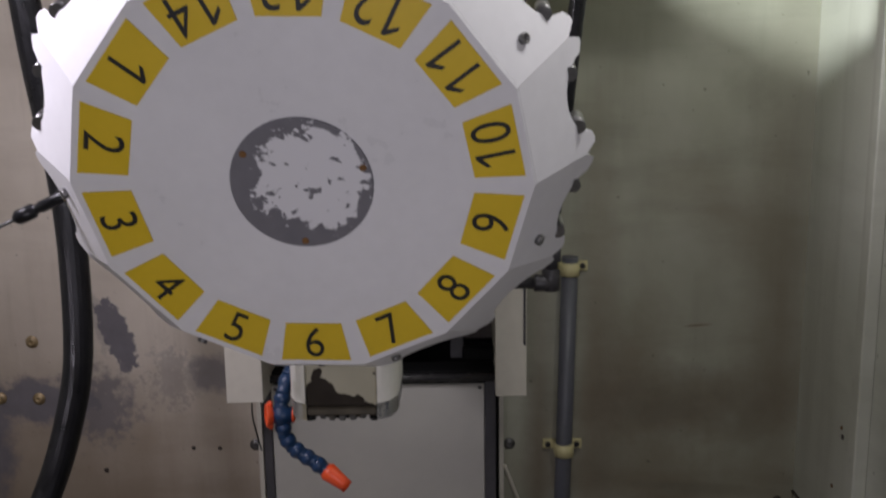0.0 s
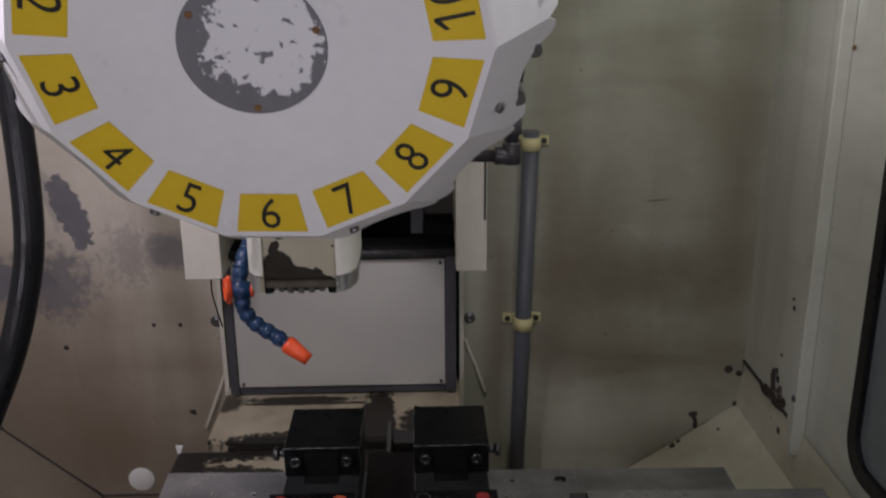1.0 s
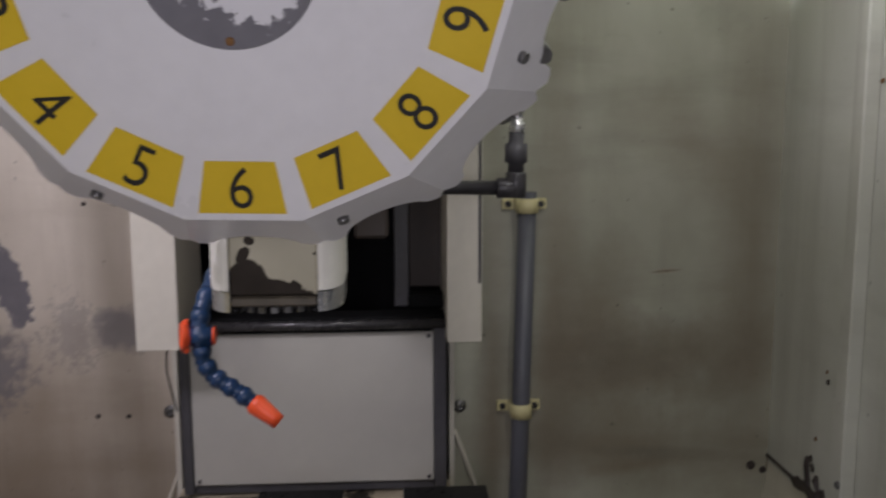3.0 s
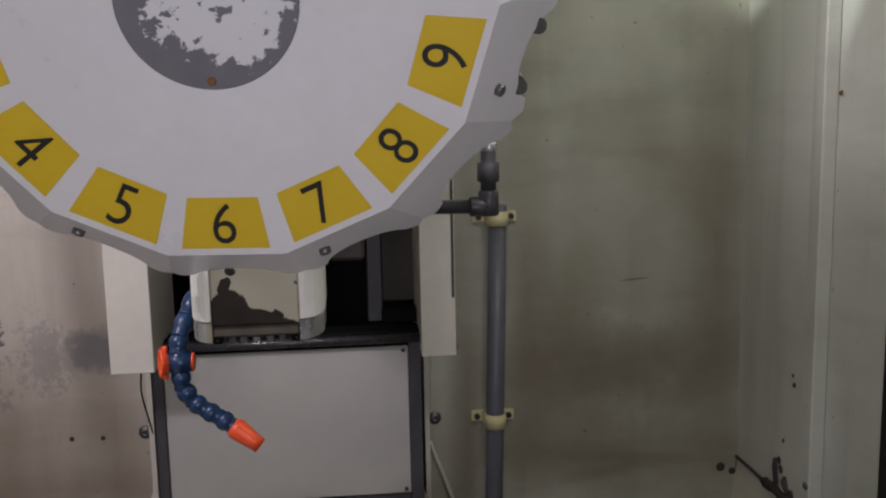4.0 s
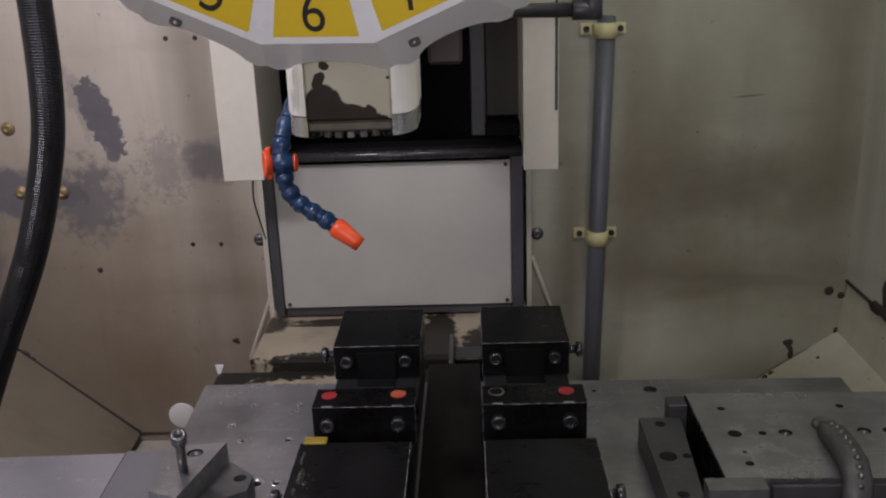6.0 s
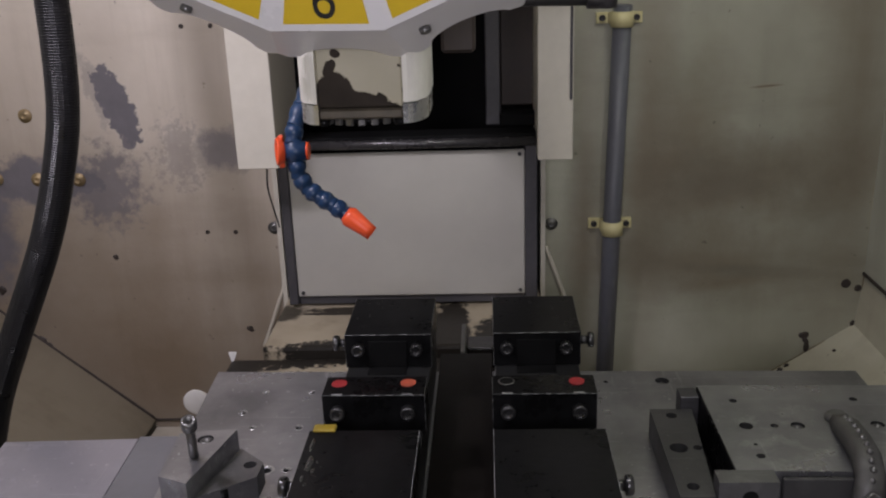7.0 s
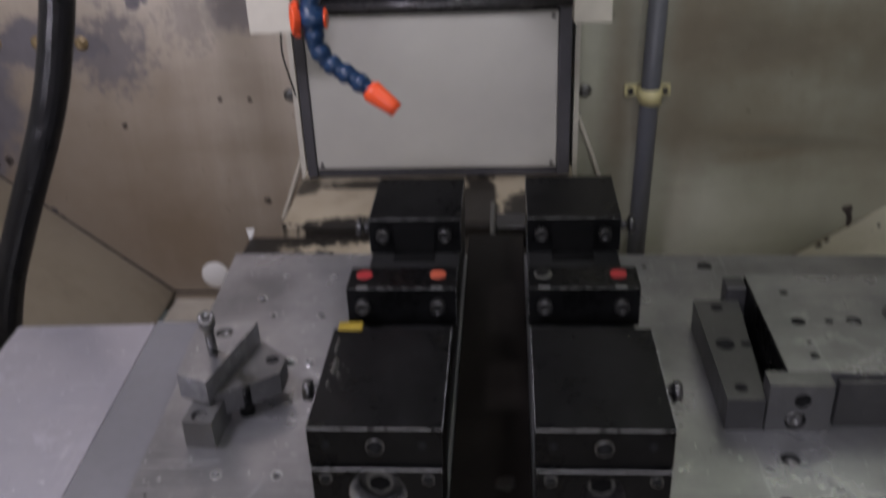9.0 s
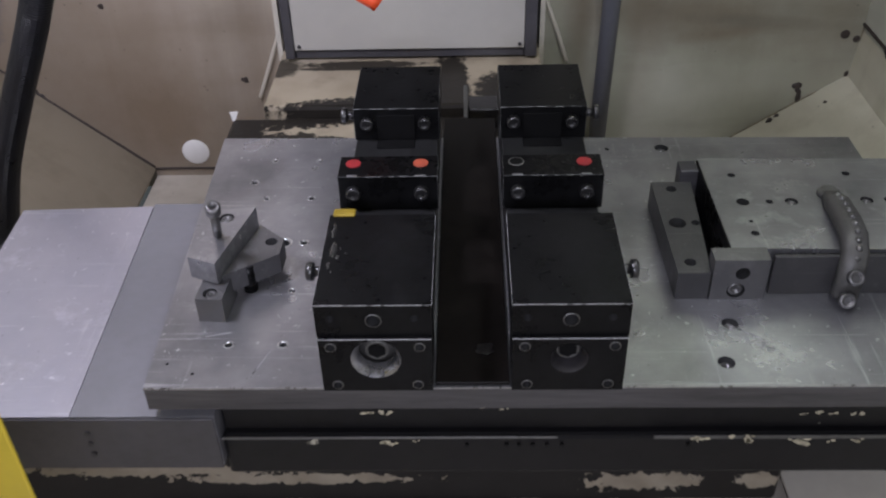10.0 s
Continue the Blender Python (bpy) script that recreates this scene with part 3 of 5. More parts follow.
nr = Vector((-SLOPE_R, 0, 1)).normalized()
for i, (x, y, r) in enumerate(((0.52, 0.893, 0.008), (0.532, 0.895, 0.006), (0.60, 0.86, 0.004))):
    blot("rust_spot", (x, y, ZF - SLOPE_R * (XF - x)), nr, r, dark_brown, "dark rust scab on the cream chute", i)
blot("rust_spot", (0.6515, 0.70, -0.084), (-1, 0, 0.1), 0.008, dark_brown, "dark rust scab on the chute flange", 9)
for i, (y, z, r) in enumerate(((0.735, 0.0, 0.009), (0.742, 0.012, 0.009), (0.72, -0.015, 0.011), (0.70, -0.03, 0.012), (0.73, 0.05, 0.005), (0.70, 0.15, 0.006), (0.705, 0.165, 0.004), (0.60, 0.60, 0.004))):
    blot("rust_spot", (0.6555, y, z), (-1, 0, 0), r, dark_brown if r > 0.005 else rust, "brown rust scab on the side wall", 30 + i)
for i, (x, z, r) in enumerate(((-0.838, -0.152, 0.012), (-0.828, -0.163, 0.010), (-0.793, -0.196, 0.008), (-0.674, 0.012, 0.006), (-0.895, -0.05, 0.010), (-0.918, -0.055, 0.007), (-0.441, -0.133, 0.007), (-0.447, -0.131, 0.004), (0.561, -0.160, 0.010), (0.645, -0.138, 0.007), (0.566, -0.19, 0.004))):
    blot("rust_spot", (x, WALL, z), (0, -1, 0), r, dark_brown, "dark scab on the cream wall", 60 + i)

def streak(name, pts, r, mat, label, seed):
    """A crust of rust of uneven thickness along a joint."""
    rnd = random.Random(seed)
    bm = tube(pts, r, 7)
    for v in bm.verts:
        v.co += Vector((rnd.uniform(-1, 1), rnd.uniform(-1, 1), rnd.uniform(-1, 1))) * r * 0.45
    return single(name, bm, mat, label, "rust streak", group="rust streaks at the corner")


streak("rust_streak", [(0.654, 0.79, zr + 0.003), (0.653, 0.745, zr + 0.004), (0.653, 0.705, zr + 0.003)], 0.0075, dark_brown, "dark rust crust along the chute joint", 5)
streak("rust_streak", [(0.655, 0.752, 0.012), (0.655, 0.748, -0.02), (0.655, 0.745, -0.045)], 0.0055, dark_brown, "dark rust run down the side wall", 6)
streak("rust_streak", [(0.655, 0.72, -0.012), (0.655, 0.71, -0.03), (0.655, 0.70, -0.046)], 0.006, dark_brown, "dark rust run down the side wall", 7)
streak("rust_streak", [(0.562, WALL, -0.162), (0.566, WALL, -0.175), (0.567, WALL, -0.188)], 0.0042, dark_brown, "dark rust run on the wall", 8)

# wall screws
def wall_screw(p, r, mat, label):
    bm = bmesh.new()
    lathe(bm, p, Vector(p) + Vector((0, -1, 0)), [(0, r * 1.5), (0.002, r * 1.5), (0.0022, r), (0.006, r * 0.85), (0.007, r * 0.5), (0.004, r * 0.4)], 14)
    return single("wall_screw", bm, mat, label, "screw", group="screws on the back wall")


for x, z in ((-0.794, 0.272), (-0.865, 0.161), (-0.791, 0.159), (-0.718, 0.157)):
    wall_screw((x, WALL, z), 0.008, brass_dirty, "brownish round-head screw in the stained wall")
for x, z in ((-0.380, 0.062), (0.108, 0.060)):
    wall_screw((x, WALL, z), 0.0075, dull_steel, "dull steel socket screw in the cream wall")
bm = lathe(bmesh.new(), (-0.56, WALL, -0.282), (-0.56, WALL - 1, -0.282), [(0, 0.026), (0.002, 0.026), (0.003, 0.024), (0.003, 0.001)], 28)
single("cover_disc", bm, plain_white, "round white cover disc on the wall near the trough", "disc")

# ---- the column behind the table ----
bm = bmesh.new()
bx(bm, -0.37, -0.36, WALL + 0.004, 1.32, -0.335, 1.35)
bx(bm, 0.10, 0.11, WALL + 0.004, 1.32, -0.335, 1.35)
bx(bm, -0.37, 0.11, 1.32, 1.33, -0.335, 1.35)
single("column_cavity", bm, cavity_shade, "hollow of the machine column, its walls black for the shade inside", "column", "structure")
rail = thing("guide_rail", (0.02, 0.90, 0.22), "dark grey vertical guide rail inside the column", "guide rail")
bm = bx(bmesh.new(), -0.002, 0.022, 0.86, 0.9, 0.245, 1.3, 0.002)
part("rail_bar", bm, dark_frame, rail)
bm = bx(bmesh.new(), 0.023, 0.085, 0.90, 0.91, 0.27, 1.3, 0.002)
part("rail_cover", bm, dark_brown, rail, "dark brown strip")
bm = bx(bmesh.new(), 0.02, 0.08, 0.84, 0.88, 0.246, 0.268, 0.003)
part("rail_stop", bm, cavity_shade, rail)

cover = thing("rear_panel", (-0.134, 0.8, -0.022), "flat cream sheet-metal panel in a dark frame behind the table", "panel")
bm = bx(bmesh.new(), -0.322, 0.058, 0.793, 0.797, -0.026, 0.219, 0.0015)
part("sheet", bm, panel_paint, cover)
for x0, x1 in ((-0.338, -0.3225), (0.0585, 0.078)):
    bm = bx(bmesh.new(), x0, x1, 0.79, 0.85, -0.04, 0.226, 0.0015)
    part("frame_side", bm, dark_frame, cover, "dark grey frame side")
bm = bx(bmesh.new(), -0.3225, 0.0585, 0.798, 0.85, -0.042, -0.026, 0.0015)
part("frame_bottom", bm, dark_frame, cover)
for x, z in ((-0.314, -0.019), (0.05, -0.019), (0.05, 0.212), (-0.314, 0.212)):
    bm = cap_screw(bmesh.new(), (x, 0.7935, z), (0, -1, 0), 0.0032, 0.0025)
    part("screw", bm, pipe_black, cover)
part("bar_bracket", bx(bmesh.new(), -0.342, 0.08, 0.795, 0.85, 0.2265, 0.243, 0.003), cavity_shade, cover, "ledge behind the bar, coloured black for the shade of the opening")
bm = cyl(bmesh.new(), (-0.342, 0.785, 0.2335), (0.08, 0.785, 0.2335), 0.0075, seg=16)
part("top_bar", bm, bar_black, cover, "shiny black round bar")

# cover strips at both sides of the column opening
strip = thing("column_strip", (-0.35, 0.72, 0.215), "cream sheet-metal cover strip beside the column opening", "cover strip", "strips of the column")
part("strip_face", bx(bmesh.new(), -0.381, -0.319, 0.716, 0.719, 0.215, 1.3, 0.001), strip_paint, strip)
part("strip_side", bx(bmesh.new(), -0.322, -0.3195, 0.7195, 0.90, 0.215, 1.3), strip_paint, strip)
strip = thing("column_strip", (0.10, 0.745, 0.213), "cream sheet-metal cover strip with a slot beside the column opening", "cover strip", "strips of the column")
part("strip_face", bx(bmesh.new(), 0.076, 0.129, 0.742, 0.745, 0.213, 1.3, 0.001), strip_paint, strip)
part("strip_side", bx(bmesh.new(), 0.0765, 0.079, 0.7455, 0.90, 0.213, 1.3), strip_paint, strip)
# no slot is cut: a dark bar carries its shade
part("slot_shade", bx(bmesh.new(), 0.1235, 0.1275, 0.7385, 0.7416, 0.305, 1.3, 0.001), dark_frame, strip, "dark raised strip for the shade in the slot")
# raised seam edges of the wall beside the casting
for pts in (((-0.364, WALL - 0.006, -0.028), (-0.39, WALL - 0.006, -0.095), (-0.418, WALL - 0.006, -0.165)), ((0.098, WALL - 0.006, 0.02), (0.12, WALL - 0.006, -0.04), (0.14, WALL - 0.006, -0.10))):
    single("trim_flange", tube(pts, 0.0035, 8), strip_paint, "cream folded edge of the wall sheet", "trim", "structure")
for x0, x1 in ((-0.36, -0.352), (0.086, 0.094)):
    single("trim_jamb", bx(bmesh.new(), x0, x1, 0.84, 0.9045, -0.335, 0.212), strip_paint, "cream edge of the wall opening", "trim", "structure")

# thin black cable beside the frame
single("thin_cable", tube([(-0.352, 0.785, 0.21), (-0.355, 0.783, 0.17), (-0.348, 0.783, 0.13), (-0.342, 0.785, 0.10)], 0.0015, 8), rubber, "thin black cable hanging beside the panel frame", "cable")

# saddle casting behind the vises
cast = thing("saddle_casting", (-0.15, 0.68, -0.335), "cream painted machine casting with flaked paint and oil", "casting")
bm = bx(bmesh.new(), -0.352, 0.086, 0.635, 0.9, -0.2, -0.046, 0.006, 2)
part("casting_top", bm, casting_paint, cast)
bm = bx(bmesh.new(), -0.33, 0.07, 0.62, 0.88, -0.335, -0.2005, 0.004)
part("casting_foot", bm, oily_black, cast)
# white triangle in place of light that shows through a gap
tag = slab(bmesh.new(), [(0.004, -0.022), (0.013, 0), (0, 0)], 0.0015, m=Matrix.Translation((-0.402, 0.628, -0.05)) @ pose(0, 0, 0, 90))
single("gap_light_triangle", tag, plain_white, "small white triangle painted for light through a gap beside the casting", "tag")
bm = bx(bmesh.new(), -0.042, -0.036, 0.505, 0.60, -0.0635, 0.005, 0.001)
part("wiper_plate", bm, guide_steel, cast, "thin dirty upright steel plate")
part("wiper_block", bx(bmesh.new(), -0.0355, 0.03, 0.59, 0.634, -0.0635, -0.03, 0.002), oily_black, cast, "black oily block")
bm = bx(bmesh.new(), -0.40, 0.086, 0.50, 0.634, -0.2, -0.064, 0.006, 2)
part("oily_ledge", bm, casting_paint, cast, "cream ledge black with oil")

# ---- the table ----
table = thing("machine_table", (0.05, 0.2, -0.335), "dark grey machine table casting with chipped paint", "machine table")
bm = bx(bmesh.new(), -0.284, 0.46, 0.002, 0.45, -0.075, -0.03, 0.003)
part("table_top", bm, table_paint, table)
bm = bx(bmesh.new(), -0.286, 0.46, -0.006, 0.45, -0.132, -0.0755, 0.005, 2)
part("table_rim", bm, table_paint, table)
bm = bx(bmesh.new(), -0.286, 0.05, -0.0082, -0.0065, -0.0785, -0.0752, 0.0008)
bx(bm, 0.145, 0.46, -0.0082, -0.0065, -0.0795, -0.0745, 0.0008)
part("drip_edge", bm, guide_steel, table, "worn steel drip edge")
for x in (0.0, 0.012, 0.026, 0.04, 0.055, -0.04, 0.18):
    part("rivet", cyl(bmesh.new(), (x, -0.0062, -0.088), (x, -0.008, -0.088), 0.0022, seg=10), black_oxide, table)
bm = bx(bmesh.new(), -0.56, 0.30, 0.03, 0.42, -0.222, -0.1325, 0.004)
part("saddle", bm, saddle_paint, table, "black and cream flaked casting")
bm = bx(bmesh.new(), -0.60, 0.23, 0.05, 0.40, -0.335, -0.2225, 0.004)
bx(bm, -0.40, 0.16, 0.02, 0.05, -0.25, -0.225, 0.003)
part("saddle_base", bm, base_paint, table)
way = thing("way_cover", (0.46, 0.12, -0.335), "light grey sheet-metal way cover under the table", "way cover")
part("cover_sheet", bx(bmesh.new(), -0.16, 0.00, -0.18, 0.18, -0.003, 0.003, 0.001, m=pose(0.48, 0.12, -0.208, 0, -10, 0)), strip_paint, way)
part("cover_sheet", bx(bmesh.new(), -0.01, 0.16, -0.185, 0.18, 0.0035, 0.0095, 0.001, m=pose(0.48, 0.12, -0.208, 0, -10, 0)), strip_paint, way)
part("cover_lip", bx(bmesh.new(), -0.012, -0.0085, -0.187, 0.18, -0.008, 0.011, 0.001, m=pose(0.48, 0.12, -0.208, 0, -10, 0)), guide_steel, way, "dull steel lip")
part("cover_foot", bx(bmesh.new(), 0.36, 0.60, 0.0, 0.28, -0.335, -0.24, 0.004), base_paint, way)

guard = thing("table_wing", (-0.44, 0.17, -0.11), "grey and brushed sheet-metal table wing", "way cover")
part("brushed_sheet", slab(bmesh.new(), [(-0.598, -0.012), (-0.4295, -0.012), (-0.444, 0.356), (-0.612, 0.350)], 0.07, m=Matrix.Translation((0, 0, -0.040))), brushed, guard, "brushed bright steel sheet")
part("grey_sheet", slab(bmesh.new(), [(-0.429, -0.0118), (-0.2865, -0.0118), (-0.2865, 0.362), (-0.4435, 0.362)], 0.07, m=Matrix.Translation((0, 0, -0.0404))), grey_sheet, guard, "plain grey sheet")
# dark sheet over the wing's front, its shade put into the colour
part("front_shade_sheet", bx(bmesh.new(), -0.598, -0.287, -0.0150, -0.0124, -0.1125, -0.0415, 0.0008), apron_shade_grey, guard, "dark grey front sheet that carries the shade of the wing's front")
for z in (-0.06, -0.075, -0.09):
    part("screw", cyl(bmesh.new(), (-0.415, -0.0148, z), (-0.415, -0.0168, z), 0.003, seg=10), pipe_black, guard)

# fixture plate with threaded holes
plate = thing("fixture_plate", (0.05, 0.22, -0.03), "machined steel fixture plate with threaded holes and scratches", "fixture plate")
holes = [(-0.287, 0.400, 0.0034), (-0.229, 0.399, 0.0034), (-0.305, 0.348, 0.0042), (-0.229, 0.311, 0.0042), (-0.284, 0.311, 0.0034), (-0.277, 0.047, 0.0040), (-0.2225, 0.047, 0.0040),
         (-0.248, 0.219, 0.0072), (-0.225, 0.219, 0.0042), (-0.2255, 0.132, 0.0034), (-0.304, 0.006, 0.0018), (-0.332, 0.02, 0.0016), (0.226, 0.074, 0.0085), (0.21, 0.018, 0.0085), (0.216, 0.421, 0.009),
         (0.145, 0.42, 0.003)]
bm = slab(bmesh.new(), [(-0.347, -0.013), (0.465, -0.013), (0.465, 0.444), (-0.366, 0.460)], 0.029, holes, cup=0.018)
# sides get a darker copy of the steel, with their shade in it
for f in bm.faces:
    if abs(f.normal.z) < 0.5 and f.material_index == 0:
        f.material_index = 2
part("plate", bm, [plate_steel, hole_shade, shaded_oily_steel], plate)
bm = bx(bmesh.new(), -0.3465, 0.4645, -0.0146, -0.0132, -0.0012, 0.0006)
part("worn_front_edge", bm, bore_steel, plate, "bright worn edge")
for x, y, r in holes[:10]:
    part("hole_chamfer", lathe(bmesh.new(), (x, y, -0.0012), (x, y, 1), [(0, r * 0.90), (0.0006, r * 0.96), (0.0018, r * 1.28), (0.0013, r * 1.40)], 16, caps=False), steel, plate, "bright worn chamfer")
for x, y, r in ((0.226, 0.074, 0.0082), (0.21, 0.018, 0.0082), (0.216, 0.422, 0.0086)):
    bm = cap_screw(bmesh.new(), (x, y, -0.0178), (0, 0, 1), r * 0.82, 0.012)
    part("counterbored_screw", bm, dull_steel, plate)
# near-black strip laid in the gap between the vises
bm = bx(bmesh.new(), -0.0688, 0.0008, -0.012, 0.50, 0.0006, 0.0045, 0.0008)
part("dark_strip", bm, strip_black, plate, "near-black strip between the vises")
for x, y, a in ((0.24, 0.06, -38), (0.245, 0.045, -30), (-0.3, 0.06, 15), (-0.24, 0.02, 70), (0.31, 0.40, 40)):
    part("scratch", bx(bmesh.new(), -0.022, 0.022, -0.0005, 0.0005, 0.0001, 0.0004, m=pose(x, y, 0, 0, 0, a)), worn_edge, plate, "bright scratch")


# ---- vises ----
def vise(x0, x1, y_rear, label, screw_side):
    v = thing("machine_vise", ((x0 + x1) / 2, 0.2, 0.0), label, "vise", "vises on the plate")
    y0, h, led = -0.0175, 0.101, 0.064
    w = x1 - x0
    xm = (x0 + x1) / 2
    bore = 0.0235 if x0 < -0.1 else 0.0178
    # body: front end block with a deep bore, then the bed
    m = Matrix.Translation((x0, y0, 0)) @ pose(0, 0, 0, 90)
    bm = slab(bmesh.new(), [(0, 0), (w, 0), (w, led), (0, led)], 0.05, [(w / 2, 0.040, bore), (0.011, 0.055, 0.0042), (w - 0.011, 0.055, 0.0042), (0.014, 0.008, 0.0042), (w - 0.014, 0.008, 0.0042)], m, cup=0.022, seg=24)
    part("end_block", bm, [black_oxide, hole_shade], v)
    bm = bmesh.new()
    lathe(bm, (xm, y0 + 0.0215, 0.040), (xm, y0 - 1, 0.040), [(0, bore - 0.001), (0.002, bore - 0.001), (0.003, 0.0125), (0.009, 0.0115), (0.010, 0.0105), (0.010, 0.0085), (0.002, 0.008)], 24)
    part("screw_end", bm, guide_steel, v, "round screw end with a flat hexagon, near black for the shade in the socket")
    # flat hexagon whose colour is the shade of the open socket
    part("socket", cyl(bmesh.new(), (xm, y0 + 0.0118, 0.040), (xm, y0 + 0.0110, 0.040), 0.0088, seg=6), cavity_shade, v, "flat hexagon, near black for the shade in the socket")
    bm = bmesh.new()
    lathe(bm, (xm, y0 + 0.014, 0.040), (xm, y0 - 1, 0.040), [(0, bore * 0.72), (0.007, bore * 0.77), (0.0115, bore * 0.88), (0.0142, bore - 0.0004)], 28, caps=False)
    part("bore_ring", bm, bore_steel if x0 < -0.1 else pipe_black, v, "turned rim of the bore")
    for x, z in ((x0 + 0.011, 0.055), (x1 - 0.011, 0.055), (x0 + 0.014, 0.008), (x1 - 0.014, 0.008)):
        bm = lathe(bmesh.new(), (x, y0 - 0.0003, z), (x, y0 - 1, z), [(0, 0.0054), (0.0006, 0.0052), (0.0006, 0.0043)], 14, caps=False)
        part("hole_rim", bm, guide_steel, v)
    bm = lathe(bmesh.new(), (xm, y0 + 0.0037, led + 0.0195), (xm, y0 - 1, led + 0.0195), [(0, 0.0076), (0.0007, 0.0074), (0.0007, 0.0066)], 18, caps=False)
    part("hole_rim", bm, dull_steel, v)
    bm = bx(bmesh.new(), x0 + 0.002, x1 - 0.002, y0 + 0.0505, 0.47, 0.0, 0.058, 0.0009)
    part("bed", bm, vise_bed, v)
    # front jaw carriage
    m = Matrix.Translation((x0 - 0.001, y0 + 0.004, led + 0.0005)) @ pose(0, 0, 0, 90)
    bm = slab(bmesh.new(), [(0, 0), (w + 0.002, 0), (w + 0.002, h - led), (0, h - led)], 0.1395, [(w / 2, 0.019, 0.0066), (0.014, 0.021, 0.004), (w - 0.014, 0.021, 0.004)], m, cup=0.016, seg=18)
    part("front_jaw", bm, [black_oxide, hole_shade], v)
    bm = bx(bmesh.new(), x0 - 0.0013, x1 + 0.0013, y0 + 0.0036, y0 + 0.0044, h - 0.0006, h + 0.0003)
    bx(bm, x0 - 0.0003, x1 + 0.0003, y0 - 0.0004, y0 + 0.0004, led - 0.0004, led + 0.0003)
    bx(bm, x0 - 0.0014, x0 - 0.0008, y0 + 0.0045, 0.1255, h - 0.0005, h + 0.0003)
    bx(bm, x1 + 0.0008, x1 + 0.0014, y0 + 0.0045, 0.1255, h - 0.0005, h + 0.0003)
    part("worn_edges", bm, worn_edge, v, "bright worn edges")
    # fixed jaw in the middle, with two cap screws and coloured plugs
    bm = bx(bmesh.new(), x0 - 0.002, x1 + 0.002, 0.198, 0.240, 0.0585, 0.101, 0.0006, edge=1)
    jaw = part("fixed_jaw", bm, [black_oxide, worn_soft], v)
    for k, x in enumerate((x0 + 0.014, x1 - 0.016)):
        bm = cap_screw(bmesh.new(), (x, 0.1985, 0.082), (0, -1, 0), 0.0078, 0.008)
        part("cap_screw", bm, screw_black, jaw)
        # the open hole is a black disc, its inner shade as colour
        bare = x0 > -0.1 and k == 0
        bm = cyl(bmesh.new(), (x - 0.001, 0.224, 0.1008), (x - 0.001, 0.224, 0.102), 0.0082, seg=22)
        part("plug", bm, black_oxide if bare else red_plastic if k != 1 or x0 > -0.1 else orange_cap, jaw, "black disc for the shade in an open screw hole" if bare else "round red plug")
        if bare:
            part("hole_rim", lathe(bmesh.new(), (x - 0.001, 0.224, 0.1021), (x - 0.001, 0.224, 1), [(0, 0.0088), (0.0005, 0.0084), (0.0005, 0.0070)], 20, caps=False), dull_steel, jaw, "worn rim of the open hole")
        # bright steel fleck that draws a glint on the jaw's front edge
        bm = bx(bmesh.new(), x - 0.006, x + 0.005, 0.1985, 0.2015, 0.1006, 0.1014, 0.0003)
        part("edge_glint", bm, bore_steel, jaw)
    # rear jaw
    bm = bx(bmesh.new(), x0, x1, y_rear, y_rear + 0.114, 0.0585, 0.101, 0.0006, edge=1)
    rear = part("rear_jaw", bm, [black_oxide, worn_soft], v)
    # thin black plates put the slot's shade on the jaw and bed
    bm = bx(bmesh.new(), xm - 0.024, xm + 0.022, y_rear - 0.020, y_rear - 0.0005, 0.0582, 0.0593, 0.0004)
    bx(bm, xm - 0.024, xm + 0.022, y_rear - 0.0016, y_rear - 0.0004, 0.0594, 0.093, 0.0004)
    part("nut_slot_shade", bm, cavity_shade, rear, "flat black pieces for the shade in the jaw nut's slot")
    for x in (x0 + 0.016, x1 - 0.018):
        bm = cap_screw(bmesh.new(), (x, y_rear - 0.0005, 0.083), (0, -1, 0), 0.0078, 0.008)
        part("cap_screw", bm, screw_black, rear)
    # side screws
    for y, z in ((y_rear + 0.02, 0.082), (0.055, 0.086)):
        bm = bmesh.new()
        s = 1 if screw_side > 0 else -1
        xs = x1 if s > 0 else x0
        cyl(bm, (xs, y, z), (xs + s * 0.010, y, z), 0.0052, seg=14)
        lathe(bm, (xs + s * 0.010, y, z), (xs + s * 1.0, y, z), [(0, 0.0088), (0.002, 0.0094), (0.0055, 0.0094), (0.007, 0.0082), (0.007, 0.004), (0.004, 0.004)], 18)
        part("side_screw", bm, screw_black, v)
    return v


vise_a = vise(-0.1735, -0.0705, 0.349, "black oxide double machine vise with worn bright edges and oil", -1)
vise_b = vise(0.0025, 0.1055, 0.350, "black oxide double machine vise with worn bright edges", 1)
tab = thing("yellow_tab", (-0.16, 0.128, 0.101), "short amber plastic strip lying on the vise jaw", "plastic strip")
part("strip", bx(bmesh.new(), -0.171, -0.149, 0.122, 0.134, 0.1012, 0.1045, 0.0012), amber, tab)

# oil on the jaw, grime on the plate, flakes of cream paint left on the table front
def puddle(name, outline, z, h, mat, label, category, group=""):
    """A thin film with a rounded rim on a level surface."""
    bm = bmesh.new()
    cx, cy = sum(p[0] for p in outline) / len(outline), sum(p[1] for p in outline) / len(outline)
    rings = [[bm.verts.new((cx + (x - cx) * s, cy + (y - cy) * s, z + dz)) for x, y in outline] for s, dz in ((1.0, 0.0), (0.86, h * 0.7), (0.5, h))]
    for a, b in zip(rings, rings[1:]):
        for i in range(len(a)):
            bm.faces.new((a[i], a[(i + 1) % len(a)], b[(i + 1) % len(a)], b[i]))
    bm.faces.new(rings[-1])
    for f in bm.faces:
        f.smooth = True
    return single(name, bm, mat, label, category, group=group)


